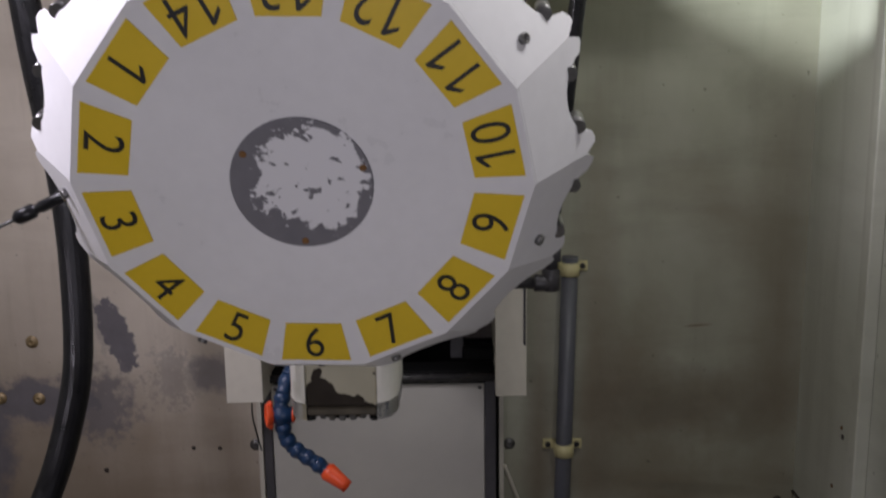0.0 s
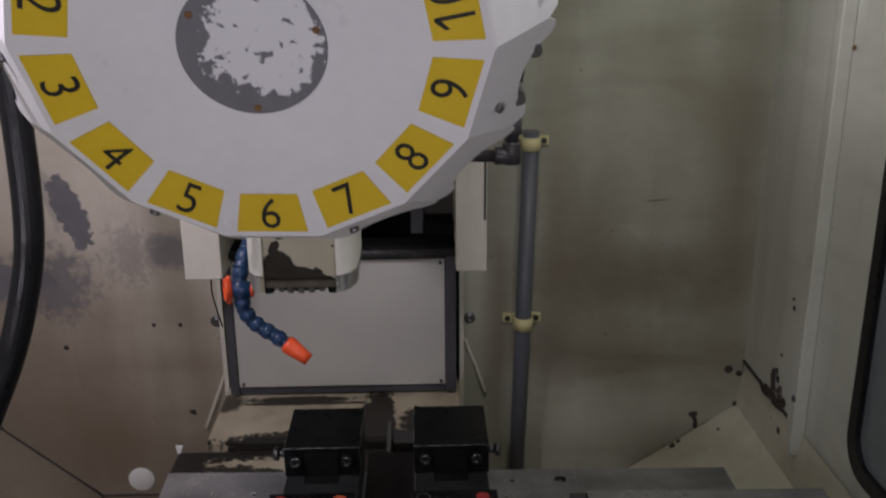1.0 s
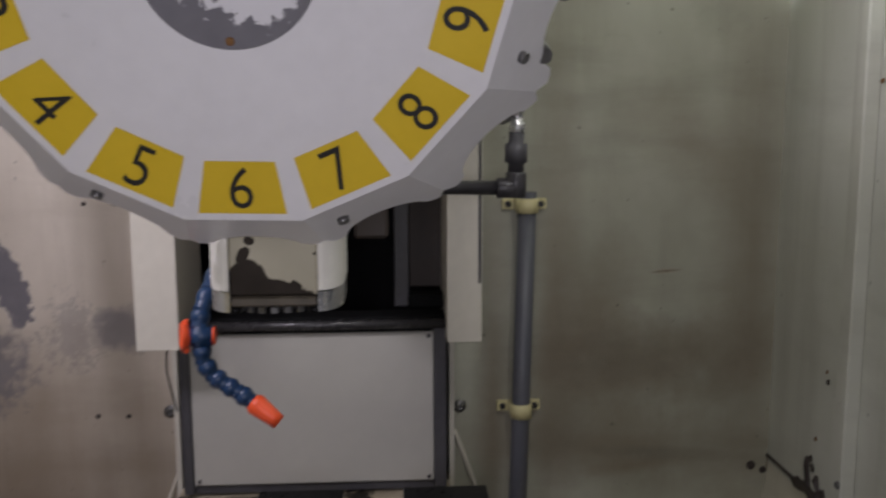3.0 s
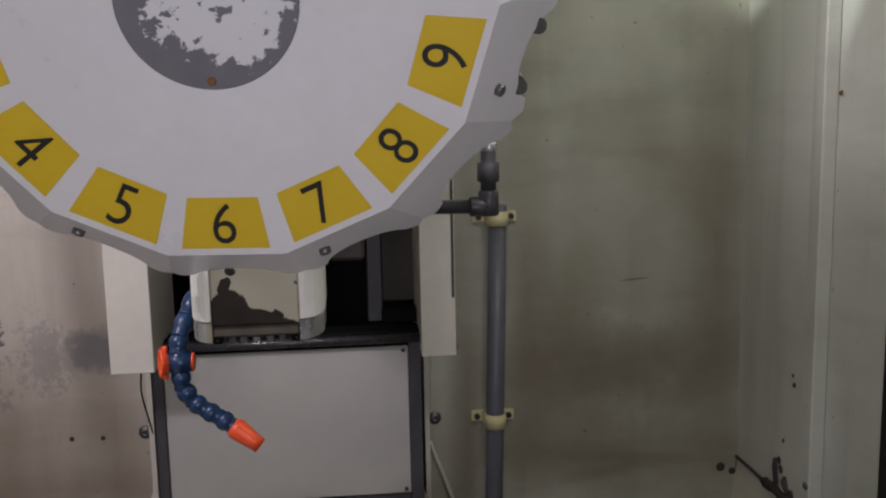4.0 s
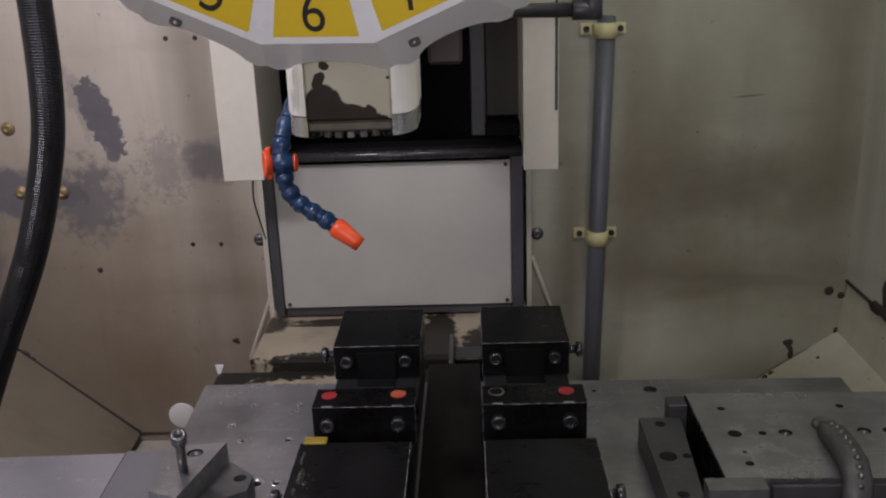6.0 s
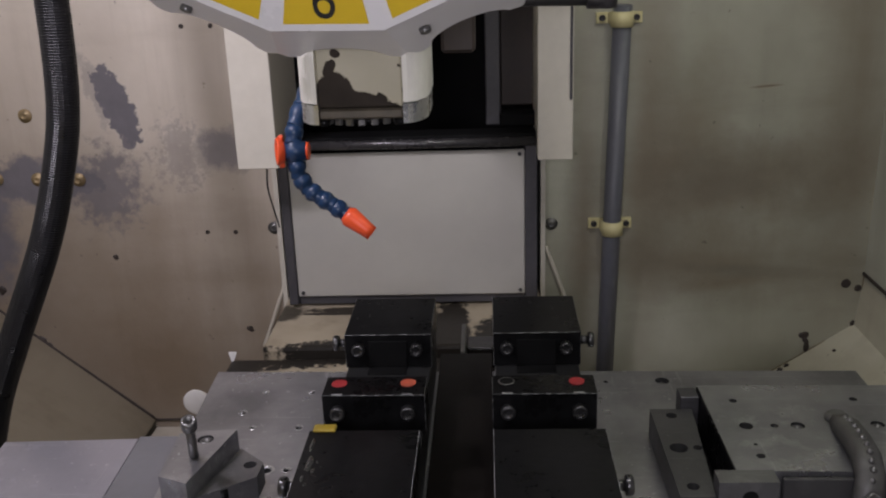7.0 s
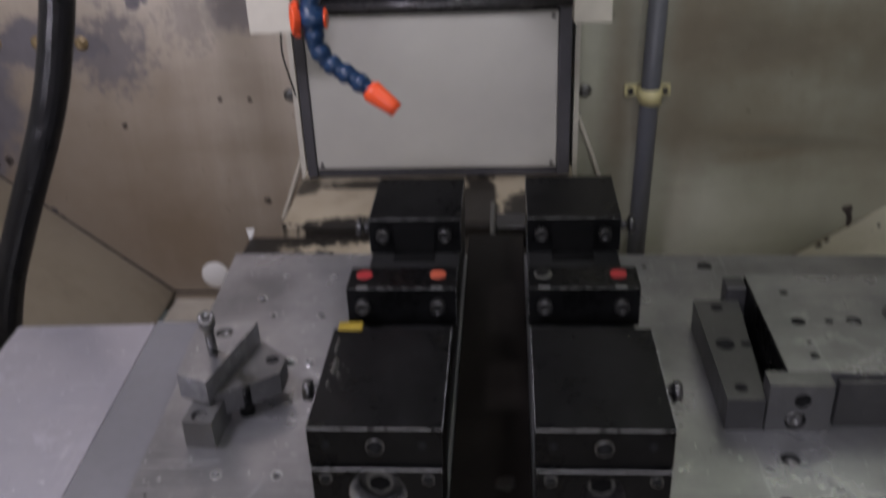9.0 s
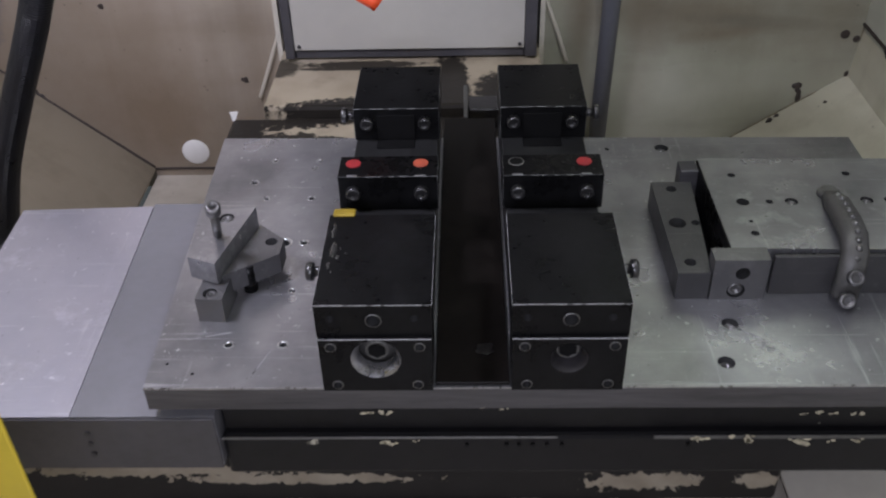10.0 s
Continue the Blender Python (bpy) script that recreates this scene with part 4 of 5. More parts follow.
def wobble(cx, cy, rx, ry, seed, k=14):
    rnd = random.Random(seed)
    return [(cx + rx * rnd.uniform(0.6, 1.25) * math.cos(2 * math.pi * i / k), cy + ry * rnd.uniform(0.75, 1.15) * math.sin(2 * math.pi * i / k)) for i in range(k)]


for i, (x, y, rx, ry) in enumerate(((-0.1675, 0.098, 0.0022, 0.014), (-0.165, 0.068, 0.004, 0.013), (-0.160, 0.056, 0.0025, 0.004), (-0.167, 0.044, 0.002, 0.006), (-0.163, 0.034, 0.0014, 0.0014), (-0.158, 0.07, 0.0012, 0.0012), (-0.153, 0.062, 0.001, 0.001))):
    puddle("oil_film", wobble(x, y, rx, ry, 80 + i), 0.1012, 0.0012, wet_oil, "wet shiny oil on the black vise jaw", "oil", "oil on the vise jaw")
puddle("oil_blot", wobble(-0.022, 0.033, 0.010, 0.009, 91), 0.0061, 0.0004, oily_black, "black oil blot on the strip between the vises", "oil")

rnd = random.Random(17)
chips = [(0.186, -0.0096, -0.079, 0.006), (0.192, -0.0096, -0.077, 0.005), (0.229, -0.0096, -0.078, 0.009), (0.238, -0.0096, -0.076, 0.006), (0.295, -0.0068, -0.085, 0.010), (0.285, -0.0068, -0.083, 0.005),
         (0.302, 0.0012, -0.053, 0.005), (0.318, 0.0012, -0.053, 0.004), (0.342, 0.0012, -0.053, 0.005), (0.29, 0.0012, -0.054, 0.003), (0.308, 0.0012, -0.036, 0.005), (0.329, 0.0012, -0.036, 0.006),
         (-0.137, 0.0012, -0.050, 0.005), (-0.12, 0.0012, -0.050, 0.005), (-0.116, -0.0068, -0.085, 0.008), (-0.09, -0.0068, -0.083, 0.003), (-0.026, 0.0012, -0.043, 0.004), (-0.004, 0.0012, -0.046, 0.004), (0.345, -0.0068, -0.083, 0.006), (0.32, -0.0068, -0.084, 0.004)]
k = 10
chips = [(x + rnd.uniform(-1.1, 1.1) * r, y, z + rnd.uniform(-0.45, 0.45) * r, r * rnd.uniform(0.22, 0.6)) for x, y, z, r in chips for _ in range(4)]
for x, y, z, r in chips:
    pts = [(r * rnd.uniform(0.6, 1.3) * math.cos(2 * math.pi * i / k), 0.55 * r * rnd.uniform(0.5, 1.3) * math.sin(2 * math.pi * i / k)) for i in range(k)]
    part("paint_flake", slab(bmesh.new(), pts, 0.0012, m=Matrix.Translation((x, y, z)) @ pose(0, 0, 0, 90)), clamp_chip, table, "flake of old cream paint")

# dark discs for small empty screw holes in the back wall, shade as colour
for x, z, r in ((-0.504, 0.414, 0.0042), (-0.455, 0.4135, 0.0042), (-0.5005, 0.056, 0.0042), (-0.450, 0.055, 0.0042), (0.625, -0.061, 0.0085), (0.6465, -0.070, 0.0065)):
    bm = lathe(bmesh.new(), (x, WALL, z), (x, WALL - 1, z), [(0, r), (0.0006, r * 0.95), (0.0007, r * 0.6)], 14)
    single("wall_hole_disc", bm, dark_brown, "small dark disc for the shade in an open hole of the cream wall", "plug", group="plugs in the back wall")

# ---- clamps and fixture on the plate ----
clamp = thing("strap_clamp", (-0.29, 0.12, 0.0), "grey steel strap clamp on a riser with a long cap screw", "clamp")
m = pose(-0.298, 0.104, 0.0, 0, 0, -4)
bm = slab(bmesh.new(), [(-0.015, -0.022), (0.013, -0.022), (0.013, 0.024), (-0.015, 0.024)], 0.03, [(-0.002, -0.012, 0.0075)], m @ Matrix.Translation((0, 0, 0.03)), cup=0.010, seg=18)
part("riser", bm, [block_steel, hole_shade], clamp)
part("riser_screw", cap_screw(bmesh.new(), (-0.2995, 0.093, 0.0205), (0, 0, 1), 0.006, 0.0075), dull_steel, clamp)
part("stud", cyl(bmesh.new(), (-0.270, 0.135, 0.0), (-0.270, 0.135, 0.034), 0.0075, seg=16), black_oxide, clamp)
bm = slab(bmesh.new(), [(-0.325, 0.117), (-0.294, 0.104), (-0.270, 0.207), (-0.329, 0.199)], 0.026, [(-0.298, 0.186, 0.0085)], Matrix.Translation((0, 0, 0.058)), cup=0.008, seg=18)
part("strap", bm, [plate_steel, hole_shade], clamp)
bm = slab(bmesh.new(), [(-0.2915, 0.112), (-0.238, 0.150), (-0.237, 0.176), (-0.2675, 0.205)], 0.024, [(-0.250, 0.172, 0.0068)], Matrix.Translation((0, 0, 0.036)), cup=0.014, seg=18)
part("strap_wing", bm, [block_steel, hole_shade], clamp)
part("strap_screw", cap_screw(bmesh.new(), (-0.298, 0.186, 0.051), (0, 0, 1), 0.0065, 0.006), dull_steel, clamp)
bm = cyl(bmesh.new(), (-0.302, 0.158, 0.05), (-0.2925, 0.130, 0.105), 0.0048, seg=14)
part("screw_shank", bm, dull_steel, clamp)
part("screw_head", cap_screw(bmesh.new(), (-0.2925, 0.130, 0.104), (0.15, -0.42, 0.90), 0.0078, 0.012), dull_steel, clamp)

fix = thing("soft_jaw_fixture", (0.30, 0.2, 0.0), "machined steel fixture block with a deep channel, bolted to the plate", "fixture")
m = Matrix.Translation((0, 0, 0.034))
bm = slab(bmesh.new(), [(0.177, 0.286), (0.1775, 0.1135), (0.211, 0.1135), (0.2235, 0.286)], 0.034, [(0.198, 0.271, 0.0062), (0.193, 0.203, 0.0095), (0.2125, 0.203, 0.0048), (0.193, 0.132, 0.0062)], m, cup=0.02, seg=18)
part("low_bar", bm, [oiled_steel, hole_shade], fix, "dark oiled steel bar")
part("channel", bx(bmesh.new(), 0.2238, 0.2318, 0.135, 0.30, 0.0, 0.004, 0.0005), black_oxide, fix, "dark channel")
# the block's side in the channel gets its own black plate
part("channel_wall", bx(bmesh.new(), 0.2320, 0.2337, 0.135, 0.308, 0.0, 0.0492, 0.0004), black_oxide, fix, "black plate on the block's side in the channel")
part("back_stop", bx(bmesh.new(), 0.211, 0.2318, 0.2885, 0.312, 0.0, 0.047, 0.001), shaded_oily_steel, fix)
bm = slab(bmesh.new(), [(0.2338, 0.134), (0.55, 0.126), (0.55, 0.305), (0.2338, 0.311)], 0.0495, [(0.265, 0.274, 0.0045), (0.265, 0.219, 0.0072), (0.294, 0.219, 0.0042), (0.318, 0.219, 0.0072), (0.264, 0.160, 0.0045), (0.265, 0.182, 0.0022), (0.400, 0.220, 0.007), (0.425, 0.220, 0.006), (0.395, 0.275, 0.0045)], Matrix.Translation((0, 0, 0.05)), cup=0.012, seg=18)
part("block", bm, [plate_steel, hole_shade], fix)
part("block_screw", cap_screw(bmesh.new(), (0.318, 0.219, 0.0385), (0, 0, 1), 0.006, 0.009), dull_steel, fix)
part("block_screw", cap_screw(bmesh.new(), (0.400, 0.220, 0.0385), (0, 0, 1), 0.006, 0.009), dull_steel, fix)
m = Matrix.Translation((0.2125, 0.112, 0)) @ pose(0, 0, 0, 90)
bm = slab(bmesh.new(), [(0, 0), (0.056, 0), (0.056, 0.051), (0, 0.051)], 0.0216, [(0.030, 0.034, 0.0075), (0.026, 0.012, 0.0095)], m, cup=0.010, seg=18)
part("front_lug", bm, [block_steel, hole_shade], fix)
part("lug_screw", cap_screw(bmesh.new(), (0.2385, 0.1215, 0.012), (0, -1, 0), 0.0078, 0.008), dull_steel, fix)
# front face darker than the block: oil, and front shade in its colour
part("low_sheet", bx(bmesh.new(), 0.275, 0.55, 0.1205, 0.1255, 0.0, 0.0485, 0.0008), oiled_steel, fix, "flush oiled steel face, darkened with the shade of the front")

# curved guard with a row of steel balls
ball = thing("ball_guide", (0.355, 0.17, 0.05), "curved dark steel guide with a row of bright balls", "guide")
pts = [(0.362, 0.229, 0.052), (0.361, 0.200, 0.062), (0.359, 0.168, 0.066), (0.3565, 0.138, 0.066), (0.353, 0.116, 0.056), (0.350, 0.107, 0.034), (0.3475, 0.104, 0.008)]
bm = bmesh.new()
rows2 = []
for i, p in enumerate(pts):
    a, b = Vector(pts[max(i - 1, 0)]), Vector(pts[min(i + 1, len(pts) - 1)])
    d = (b - a).normalized()
    side = d.cross(Vector((0, -0.3, 1))).normalized() * (0.013 if i else 0.009)
    up = side.cross(d).normalized() * 0.010
    p = Vector(p)
    rows2.append([bm.verts.new(q) for q in (p - side, p - side * 0.7 + up * 0.5, p + side * 0.7 + up * 0.5, p + side, p + side - up, p - side - up)])
for a, b in zip(rows2, rows2[1:]):
    for i in range(6):
        bm.faces.new((a[i], a[(i + 1) % 6], b[(i + 1) % 6], b[i])).smooth = True
bm.faces.new(rows2[0]), bm.faces.new(rows2[-1])
part("guide_strip", bm, guide_steel, ball)
for i in range(10):
    t = 0.6 + i * 0.42
    k = int(t)
    p = Vector(pts[k]).lerp(Vector(pts[k + 1]), t - k) + Vector((0.001, -0.001, 0.005))
    bm = bmesh.new()
    bmesh.ops.create_icosphere(bm, subdivisions=2, radius=0.0035, matrix=Matrix.Translation(p))
    for f in bm.faces:
        f.smooth = True
    part("ball", bm, dull_steel, ball)
part("guide_screw", cap_screw(bmesh.new(), (0.351, 0.101, 0.036), (-0.1, -0.75, 0.6), 0.0085, 0.008), dull_steel, ball)
part("guide_screw", cap_screw(bmesh.new(), (0.347, 0.098, 0.010), (-0.1, -0.85, 0.5), 0.0085, 0.008), dull_steel, ball)
bm = lathe(bmesh.new(), (0.362, 0.232, 0.0495), (0.362, 0.232, 1), [(0, 0.013), (0.005, 0.012), (0.008, 0.008)], 16)
part("pivot", bm, dull_steel, ball)

# ---- the tool turret ----
C = (-0.1227, 0.0383, 0.6668)
TURN = Matrix.Translation(C) @ pose(0, 0, 0, 110)
STEP = 360 / 14
FIRST = -91.3
R1, APO = 0.2092, 0.2092 * math.cos(radians(STEP / 2))
turret = thing("tool_turret", C, "white fourteen-station tool turret with yellow number labels and a worn hub", "tool turret", m=TURN)


def ring_pts(r, k=14, off=0.5):
    return [(r * math.cos(radians(FIRST + (i + off) * 360 / k)), r * math.sin(radians(FIRST + (i + off) * 360 / k))) for i in range(k)]


bm = bmesh.new()
outer, edge_ring, back_ring = ([bm.verts.new((x, y, z)) for x, y in ring_pts(r)] for r, z in ((R1 - 0.002, 0.0), (R1 - 0.0002, -0.002), (R1 - 0.0002, -0.006)))
bm.faces.new(outer)
for a, b in ((outer, edge_ring), (edge_ring, back_ring)):
    for i in range(14):
        bm.faces.new((a[i], b[i], b[(i + 1) % 14], a[(i + 1) % 14]))
bm.faces.new(back_ring[::-1])
part("face_plate", bm, white_paint, turret)
hub = part("hub_cap", lathe(bmesh.new(), (0, 0, 0.0002), (0, 0, 1), [(0, 0.064), (0.0012, 0.064), (0.002, 0.0632)], 56), hub_mat, turret, "grey hub disc with flaked white paint")
for a in (148, 16, -92):
    x, y = 0.0575 * math.cos(radians(a)), 0.0575 * math.sin(radians(a))
    part("hub_screw", lathe(bmesh.new(), (x, y, 0.0022), (x, y, 1), [(0, 0.0034), (0.0008, 0.0032), (0.001, 0.0015)], 12), rust, hub, "rusty screw")

# number labels
RI, RO, HALF = 0.1535, 0.1985, 9.9
bm = bmesh.new()
def polar(r, a):
    return (r * math.cos(radians(a)), r * math.sin(radians(a)))


co, ci = RO * math.cos(radians(HALF)) / 1.0, RI * math.cos(radians(HALF))
wo, wi = 0.0345, 0.0268
slab(bm, [(ci, -wi), (co, -wo), (co, wo), (ci, wi)], 0.0006, m=Matrix.Translation((0, 0, 0.0012)))
label_mesh = finish_mesh("number_label", bm, yellow)


def digit(ch):
    """A printed digit; the one has a straight stem and a slanting flag."""
    bm = bmesh.new()
    if ch == "1":
        slab(bm, [(0.0, -0.0175), (0.0038, -0.0175), (0.0038, 0.0175), (0.0002, 0.0175), (-0.0085, 0.0095), (-0.0085, 0.0055), (0.0, 0.0118)], 0.0004)
        return bm
    curve = bpy.data.curves.new("numeral", "FONT")
    curve.body, curve.size, curve.align_x, curve.align_y = ch, 0.050, "CENTER", "CENTER"
    curve.extrude, curve.offset = 0.0002, -0.0002
    text = bpy.data.objects.new("numeral_curve", curve)
    scene.collection.objects.link(text)
    data = bpy.data.meshes.new_from_object(text.evaluated_get(bpy.context.evaluated_depsgraph_get()))
    bpy.data.objects.remove(text)
    xs, ys = [v.co.x for v in data.vertices], [v.co.y for v in data.vertices]
    data.transform(Matrix.Translation((-(min(xs) + max(xs)) / 2, -(min(ys) + max(ys)) / 2, 0)))
    data.transform(Matrix.Diagonal((0.86, 0.035 / (max(ys) - min(ys)), 1, 1)))
    bm.from_mesh(data)
    return bm


def numeral(text):
    out = bmesh.new()
    for k, ch in enumerate(text):
        bm = digit(ch)
        shift = (k - (len(text) - 1) / 2) * 0.0255 + (0.002 if ch == "1" else 0)
        bmesh.ops.translate(bm, verts=bm.verts, vec=(shift, 0, 0))
        data = bpy.data.meshes.new("digit")
        bm.to_mesh(data)
        bm.free()
        out.from_mesh(data)
    return finish_mesh("numeral", out, ink)


for n in range(1, 15):
    ang = FIRST + (n - 6) * STEP
    lab = part_of("number_label", label_mesh, turret, pose(0, 0, 0, 0, 0, ang), "yellow number label")
    lab["local"] = 1
    part_of("numeral", numeral(str(n)), lab, Matrix.Translation(((ci + co) / 2, 0, 0.0016)) @ pose(0, 0, 0, 0, 0, 90), "black numeral")

# skirt: one folded facet for each station, with a round bite for the tool
R2, Z2 = 0.270, -0.072
run = math.hypot((R2 - R1) * math.cos(radians(STEP / 2)), Z2)
ha, hb = R1 * math.sin(radians(STEP / 2)), R2 * math.sin(radians(STEP / 2))
lean = math.degrees(math.atan2(Z2, (R2 - R1) * math.cos(radians(STEP / 2))))
bite, bc = 0.040, run + 0.010
hk = ha + (hb - ha) * 0.86
outline = [(0.0, -ha), (run * 0.86, -hk), (run + 0.003, -hb + 0.008), (run + 0.004, -0.047)]
a0 = math.degrees(math.asin((bc - run) / bite))
outline += [(bc - bite * math.cos(radians(t)), bite * math.sin(radians(t))) for t in [-(90 - a0) + (180 - 2 * a0) * i / 16 for i in range(17)]]
outline += [(run + 0.004, 0.047), (run + 0.003, hb - 0.008), (run * 0.86, hk), (0.0, ha)]
m = Matrix.Translation((APO, 0, -0.004)) @ pose(0, 0, 0, 0, -lean, 0)
skirt_mesh = finish_mesh("skirt_facet", slab(bmesh.new(), outline, 0.006, (), m), white_paint)
bolt_mesh = finish_mesh("skirt_bolt", cap_screw(bmesh.new(), m @ Vector((0.036, -0.024, 0.0)), m.to_3x3() @ Vector((0, 0, 1)), 0.005, 0.005), dull_steel)
bm = bmesh.new()
bx(bm, 0.20, 0.254, -0.031, -0.023, -0.080, -0.066, 0.002)
bx(bm, 0.20, 0.254, 0.023, 0.031, -0.080, -0.066, 0.002)
cyl(bm, (0.251, -0.026, -0.084), (0.251, -0.026, -0.059), 0.0068, seg=14)
cyl(bm, (0.251, 0.026, -0.084), (0.251, 0.026, -0.059), 0.0068, seg=14)
bx(bm, 0.18, 0.205, -0.030, 0.030, -0.085, -0.055, 0.003)
grip_mesh = finish_mesh("tool_gripper", bm, dull_steel)
bm = bmesh.new()
lathe(bm, (0.215, 0, -0.072), (1.215, 0, -0.072), [(0, 0.030), (0.004, 0.030), (0.005, 0.022), (0.006, 0.010)], 22)
pot_mesh = finish_mesh("tool_pot", bm, dark_frame)
for n in range(14):
    t = pose(0, 0, 0, 0, 0, FIRST + n * STEP)
    part_of("skirt_facet", skirt_mesh, turret, t)
    if n % 2 == 1:
        part_of("skirt_bolt", bolt_mesh, turret, t)
    if n in (3, 4, 5, 6, 7, 8, 9, 10):
        part_of("tool_gripper", grip_mesh, turret, t, "bright steel gripper fingers")
        part_of("tool_pot", pot_mesh, turret, t, "dark round tool pot")
# drum coloured near black for the shade behind the turret face
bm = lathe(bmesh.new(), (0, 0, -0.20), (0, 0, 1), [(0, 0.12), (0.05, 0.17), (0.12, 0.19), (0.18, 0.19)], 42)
part("drum", bm, cavity_shade, turret, "dark drum behind the face")
part("shaft", cyl(bmesh.new(), (0, 0, -0.36), (0, 0, -0.2005), 0.062, seg=28), dark_frame, turret, "dark shaft into the head")

tool = thing("tool_holder", (-0.345, 0.10, 0.659), "black drill chuck with a thin drill in the turret", "tool holder",
             m=Matrix.Translation((-0.345, 0.10, 0.659)) @ pose(0, 0, 0, 0, 24, 180))
bm = lathe(bmesh.new(), (0, 0, 0), (1, 0, 0), [(0, 0.0058), (0.046, 0.0058), (0.047, 0.0048), (0.053, 0.0048), (0.054, 0.0074), (0.070, 0.0074), (0.074, 0.005)], 20)
part("chuck", bm, rubber, tool)
part("drill", cyl(bmesh.new(), (0.074, 0, 0), (0.10, 0, 0), 0.0018, seg=10), dull_steel, tool)
part("collar", cyl(bmesh.new(), (-0.008, 0, 0), (0.02, 0, 0), 0.0072, seg=20), steel, tool)

# ---- the spindle head ----
HX, HY, HZ = -0.117, 0.252, 0.379
head = thing("spindle_head", (HX, HY, 0.345), "cream painted spindle head with flaked paint and bright steel nose", "spindle head")


def lobe(side, x0=0.0402, x1=0.0625):
    pts = []
    arc = [(x0 + (x1 - x0) * math.sin(radians(a)), -0.006 - 0.045 * math.cos(radians(a))) for a in (0, 12, 24, 36, 48, 60, 72, 84, 90)]
    for x, y in [*arc, (x1, 0.05), (x0, 0.05)]:
        pts.append((HX + side * x, HY + y))
    return pts if side > 0 else pts[::-1]


for side in (-1, 1):
    part("nose_cheek", slab(bmesh.new(), lobe(side), 0.1285, m=Matrix.Translation((0, 0, 0.530))), lit_head_paint, head)
    low = [(HX + (x - HX) * 0.985, HY + (y - HY) * 0.985) for x, y in lobe(side)]
    part("cheek_shoe", slab(bmesh.new(), low, 0.0185, m=Matrix.Translation((0, 0, HZ + 0.0212))), steel, head, "bright steel shoe")
bm = bx(bmesh.new(), HX - 0.040, HX + 0.040, HY - 0.048, HY + 0.09, HZ + 0.0172, 0.530, 0.002)
part("nose_front", bm, head_chipped, head, "flaked cream front with bare dark metal, its paint dimmed as if grazed by light")
bm = bx(bmesh.new(), HX - 0.0398, HX + 0.0398, HY - 0.0495, HY + 0.05, HZ + 0.0072, HZ + 0.017, 0.002)
part("nose_band", bm, nose_brown, head)
bm = lathe(bmesh.new(), (HX, HY, HZ), (HX, HY, 1), [(0, 0.028), (0.002, 0.0435), (0.006, 0.0435), (0.007, 0.036)], 32)
part("spindle_nose", bm, black_oxide, head)
tooth = bx(bmesh.new(), 0.0432, 0.0475, -0.0034, 0.0034, HZ + 0.0005 - 0.345, HZ + 0.0068 - 0.345, 0.0006)
tooth = finish_mesh("nose_tooth", tooth, dull_steel)
for i in range(24):
    part_of("nose_tooth", tooth, head, Matrix.Rotation(2 * math.pi * i / 24, 4, "Z"), "small steel tooth")
for sx in (-0.036, 0.036):
    part("shoe_bolt", cap_screw(bmesh.new(), (HX + sx, HY - 0.043, HZ + 0.0070), (0, 0, -1), 0.006, 0.006), black_oxide, head)
bm = bx(bmesh.new(), HX - 0.055, HX + 0.055, 0.3425, 0.9, 0.456, 1.25, 0.008, 2)
part("head_casting", bm, lit_head_paint, head)
bm = bx(bmesh.new(), -0.052, -0.012, 0.44, 0.50, 0.415, 0.50, 0.004)
part("side_bracket", bm, dark_brown, head, "dark oily bracket")

# ---- segmented coolant hose ----
hose = thing("coolant_hose", (-0.222, 0.40, 0.39), "blue segmented coolant hose with orange valve handle and nozzle", "coolant hose")
HOSE_Y, HR = 0.40, 0.0112


def hp(x, dy, z):
    """A place along the hose, from its hanging plane."""
    return Vector((x, HOSE_Y + dy, z))


def seg_piece(bm, p, q, r):
    """A ball-and-socket link: a bulb that runs into a narrower flared skirt."""
    n = (q - p).length
    lathe(bm, p, q, [(0, r * 0.66), (n * 0.10, r * 0.84), (n * 0.30, r), (n * 0.58, r * 0.98), (n * 0.72, r * 0.84), (n * 0.80, r * 0.78), (n * 1.02, r * 0.86), (n * 1.12, r * 0.84)], 18)
    return bm


upper = [hp(-0.209, 0.048, 0.382), hp(-0.217, 0.024, 0.362), hp(-0.223, 0.008, 0.342), hp(-0.2255, 0.0, 0.324)]
lower = [hp(-0.224, 0.0, 0.303), hp(-0.222, 0.0, 0.284), hp(-0.212, 0.0, 0.267), hp(-0.198, -0.002, 0.257), hp(-0.183, -0.004, 0.248), hp(-0.168, -0.006, 0.237)]
for pts in (upper, lower):
    for p, q in zip(pts, pts[1:]):
        part("segment", seg_piece(bmesh.new(), p, q, HR), blue_plastic, hose)
VZ = 0.313
bm = cyl(bmesh.new(), hp(-0.237, 0, VZ), hp(-0.210, 0, VZ), 0.0112, seg=22)
cyl(bm, hp(-0.2245, 0, VZ + 0.014), hp(-0.2245, 0, VZ - 0.014), 0.0092, seg=18)
part("mount_pipe", tube([hp(-0.2075, 0.050, 0.384), hp(-0.200, 0.062, 0.41), hp(-0.182, 0.066, 0.45), hp(-0.160, 0.066, 0.49)], 0.0085, 14), blue_plastic, hose)
valve = part("valve_body", bm, blue_plastic, hose)
part("valve_cap", lathe(bmesh.new(), hp(-0.2098, 0, VZ), hp(1, 0, VZ), [(0, 0.0104), (0.002, 0.0104), (0.003, 0.008)], 20), orange_plastic, valve, "orange valve cap")
bm = bmesh.new()
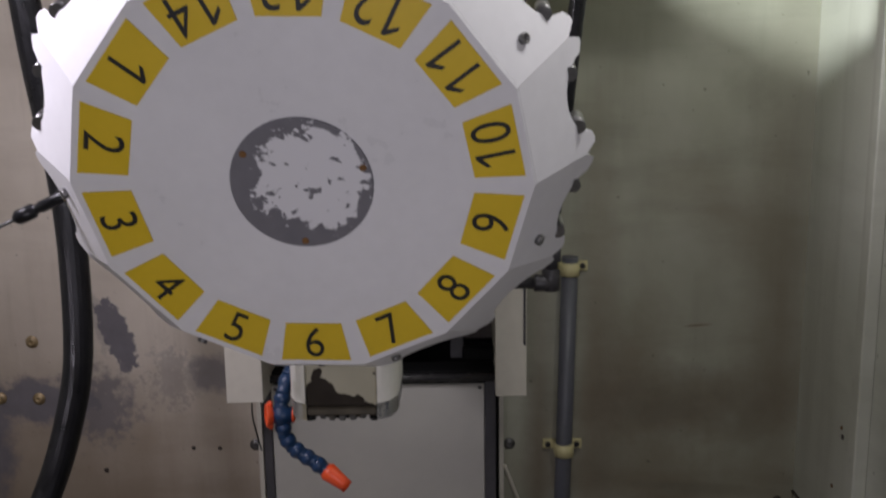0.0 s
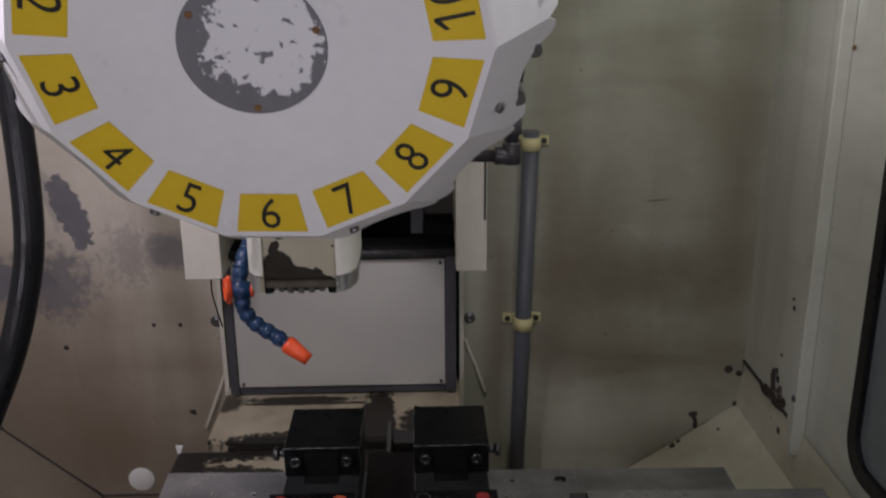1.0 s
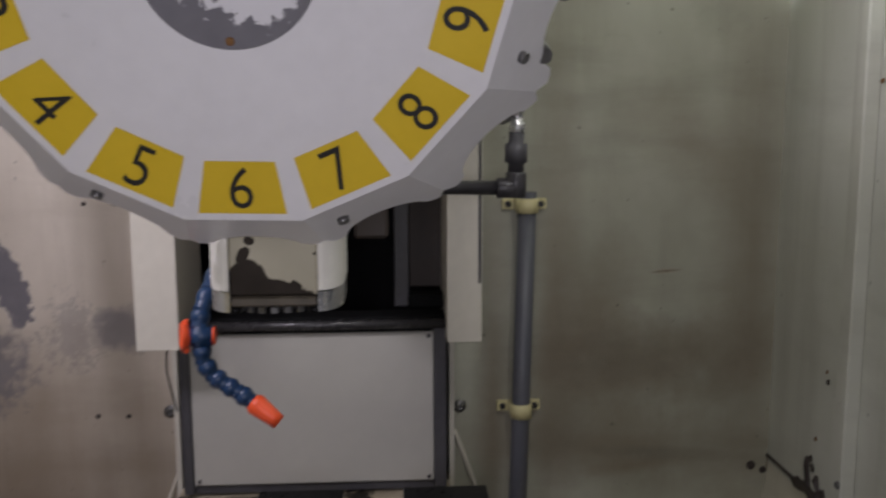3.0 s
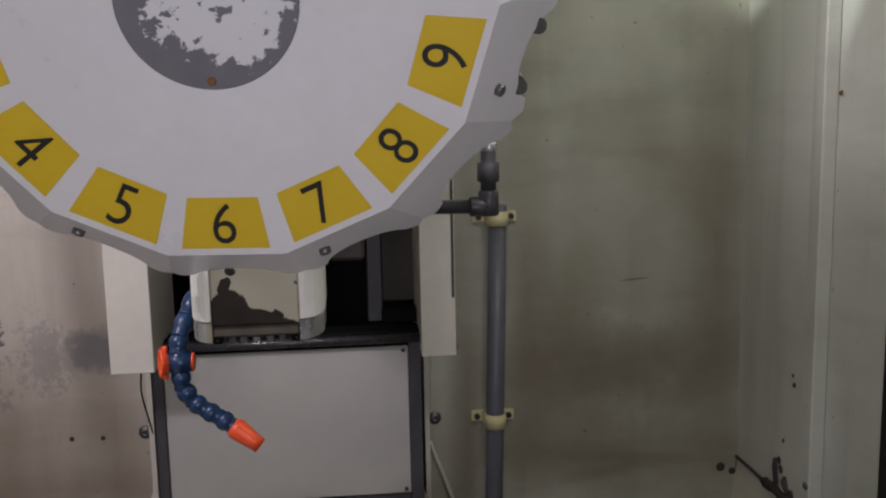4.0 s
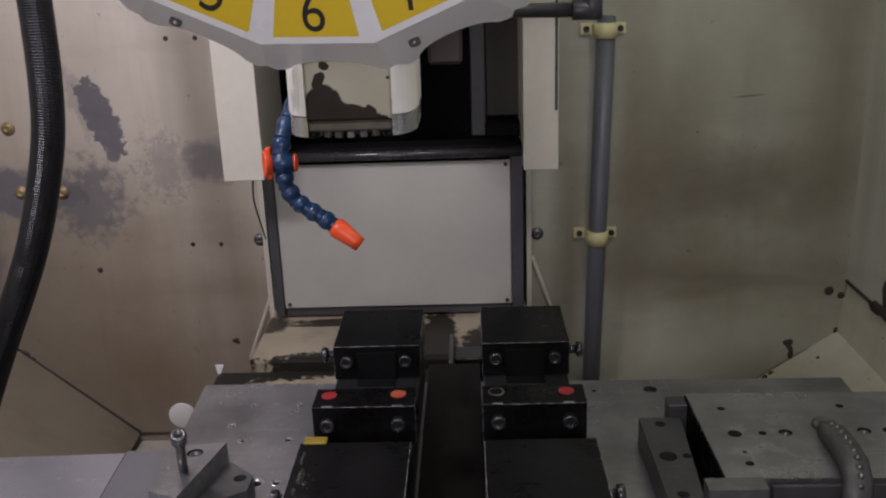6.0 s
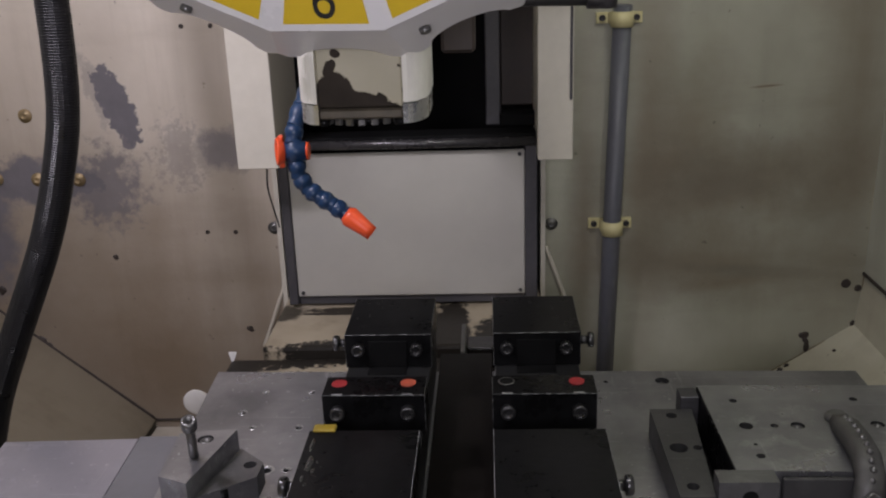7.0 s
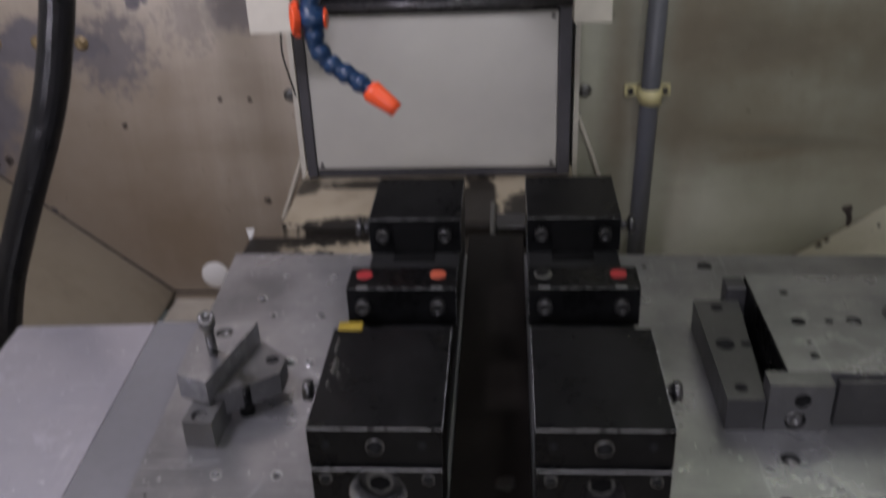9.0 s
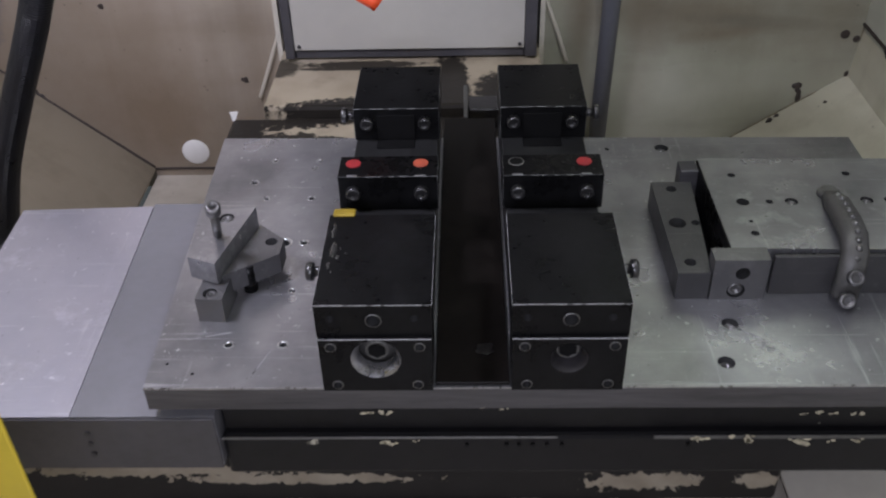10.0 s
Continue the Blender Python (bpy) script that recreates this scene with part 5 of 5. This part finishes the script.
lathe(bm, hp(-0.2345, 0, VZ), hp(-1.2345, -0.35, VZ + 0.03), [(0, 0.0085), (0.004, 0.0132), (0.0095, 0.0160), (0.0112, 0.0160), (0.0112, 0.0126), (0.004, 0.0075)], 20)
bx(bm, -0.243, -0.2365, HOSE_Y - 0.004, HOSE_Y + 0.004, VZ - 0.019, VZ + 0.019, 0.001)
part("valve_handle", bm, orange_plastic, valve, "orange valve handle")
bm = lathe(bmesh.new(), hp(-0.169, -0.006, 0.238), hp(-0.134, -0.010, 0.210), [(0, 0.0090), (0.006, 0.0126), (0.032, 0.0094), (0.0395, 0.0090), (0.0395, 0.0064), (0.032, 0.0053)], 18)
part("nozzle", bm, orange_plastic, hose, "orange nozzle")

# ---- pipes on the right wall ----
PX, PY = 0.2105, 0.872
pipe = thing("wall_conduit", (PX, PY, -0.335), "grey plastic conduit clipped to the wall", "pipe")
part("tube", cyl(bmesh.new(), (PX - 0.011, PY, -0.335), (PX + 0.0065, PY, 0.43), 0.0152, seg=24), pvc, pipe)
for z, CX in ((0.061, PX - 0.001), (0.408, PX + 0.006)):
    saddle = bmesh.new()
    lathe(saddle, (CX, PY, z - 0.012), (CX, PY, z + 1), [(0, 0.0158), (0, 0.0182), (0.024, 0.0182), (0.024, 0.0158)], 22)
    bx(saddle, CX - 0.038, CX - 0.017, WALL - 0.008, WALL - 0.0005, z - 0.009, z + 0.009, 0.001)
    bx(saddle, CX + 0.015, CX + 0.036, WALL - 0.008, WALL - 0.0005, z - 0.009, z + 0.009, 0.001)
    bx(saddle, CX - 0.019, CX + 0.017, PY, WALL - 0.001, z - 0.009, z + 0.009, 0.001)
    clip = part("clip", saddle, clamp_cream, pipe, "yellowish cream saddle clip")
    for x in (CX - 0.0285, CX + 0.0265):
        part("clip_screw", cap_screw(bmesh.new(), (x, WALL - 0.008, z), (0, -1, 0), 0.0052, 0.005), pipe_black, clip)
AX, AY, AZ = 0.145, 0.50, 0.468
branch = thing("coolant_pipe", (AX, AY, AZ), "black coolant pipe with elbow and steel fittings beside the spindle head", "pipe")
part("arm", cyl(bmesh.new(), (-0.061, AY, AZ + 0.003), (AX - 0.008, AY, AZ), 0.0088, seg=18), pipe_black, branch)
bm = lathe(bmesh.new(), (AX - 0.024, AY, AZ), (1.2, AY, AZ), [(0, 0.0112), (0.002, 0.0125), (0.030, 0.0125), (0.032, 0.010)], 20)
bm = lathe(bm, (AX, AY, AZ - 0.012), (AX, AY, 1), [(0, 0.010), (0.002, 0.0128), (0.030, 0.0128), (0.032, 0.0105)], 20)
part("elbow", bm, pipe_black, branch)
bm = cyl(bmesh.new(), (-0.032, AY + 0.010, AZ - 0.010), (-0.032, AY + 0.010, AZ + 0.17), 0.0095, seg=14)
part("drop", bm, pipe_black, branch)
bm = lathe(bmesh.new(), (AX, AY, AZ + 0.020), (AX + 0.006, AY, 1.45), [(0, 0.0098), (0.010, 0.0098), (0.011, 0.0138), (0.034, 0.0138), (0.035, 0.0095), (0.048, 0.0095)], 18)
part("union", bm, dark_frame, branch)
bm = lathe(bmesh.new(), (AX + 0.001, AY, AZ + 0.067), (AX + 0.006, AY, 1.5), [(0, 0.009), (0.0025, 0.0104), (0.012, 0.0104), (0.0135, 0.008), (0.025, 0.008), (0.027, 0.0106), (0.037, 0.0106), (0.039, 0.007)], 6)
part("steel_fitting", bm, steel, branch, "bright steel hexagonal fitting")
part("riser_hose", tube([(AX + 0.002, AY, AZ + 0.10), (0.155, AY, 0.623), (0.163, AY, 0.709), (0.177, AY, 0.838), (0.193, AY, 0.966), (0.215, AY, 1.137)], 0.0115, 16), rubber, branch, "black rubber hose")
bm = lathe(bmesh.new(), (AX - 0.021, AY - 0.017, AZ + 0.084), (AX - 0.003, AY, AZ + 0.096), [(0, 0.0076), (0.0085, 0.0092), (0.017, 0.0076), (0.025, 0.005)], 14)
part("bleed_plug", bm, dull_steel, branch)
wall_screw((PX + 0.03, WALL, 0.41), 0.004, pipe_black, "small black screw in the wall by the conduit")

# ---- corrugated cable conduit on the left ----
cable = thing("corrugated_hose", (-0.73, 0.5, -0.19), "black corrugated cable hose hanging in front of the wall", "hose")
pts = [(-0.60, 0.52, 1.2), (-0.575, 0.51, 0.95), (-0.556, 0.5, 0.79), (-0.534, 0.5, 0.62), (-0.529, 0.5, 0.50), (-0.536, 0.5, 0.36), (-0.560, 0.5, 0.26), (-0.595, 0.5, 0.165), (-0.658, 0.5, 0.035), (-0.705, 0.5, -0.07), (-0.742, 0.5, -0.19)]
part("sleeve", tube(pts, 0.0208, 20, (0.0034, 0.0006)), rubber, cable)
bm = lathe(bmesh.new(), (-0.744, 0.5, -0.195), (-0.77, 0.49, -0.27), [(0, 0.023), (0.03, 0.026), (0.05, 0.026), (0.052, 0.02)], 20)
part("end_fitting", bm, pipe_black, cable)

# ---- yellow guard at the door sill ----
bm = bx(bmesh.new(), -0.55, -0.358, -0.204, -0.2, -0.10, 0.35, 0.001, m=None)
single("yellow_plate", bm, yellow_sheet, "yellow painted sheet edge by the door", "guard plate")
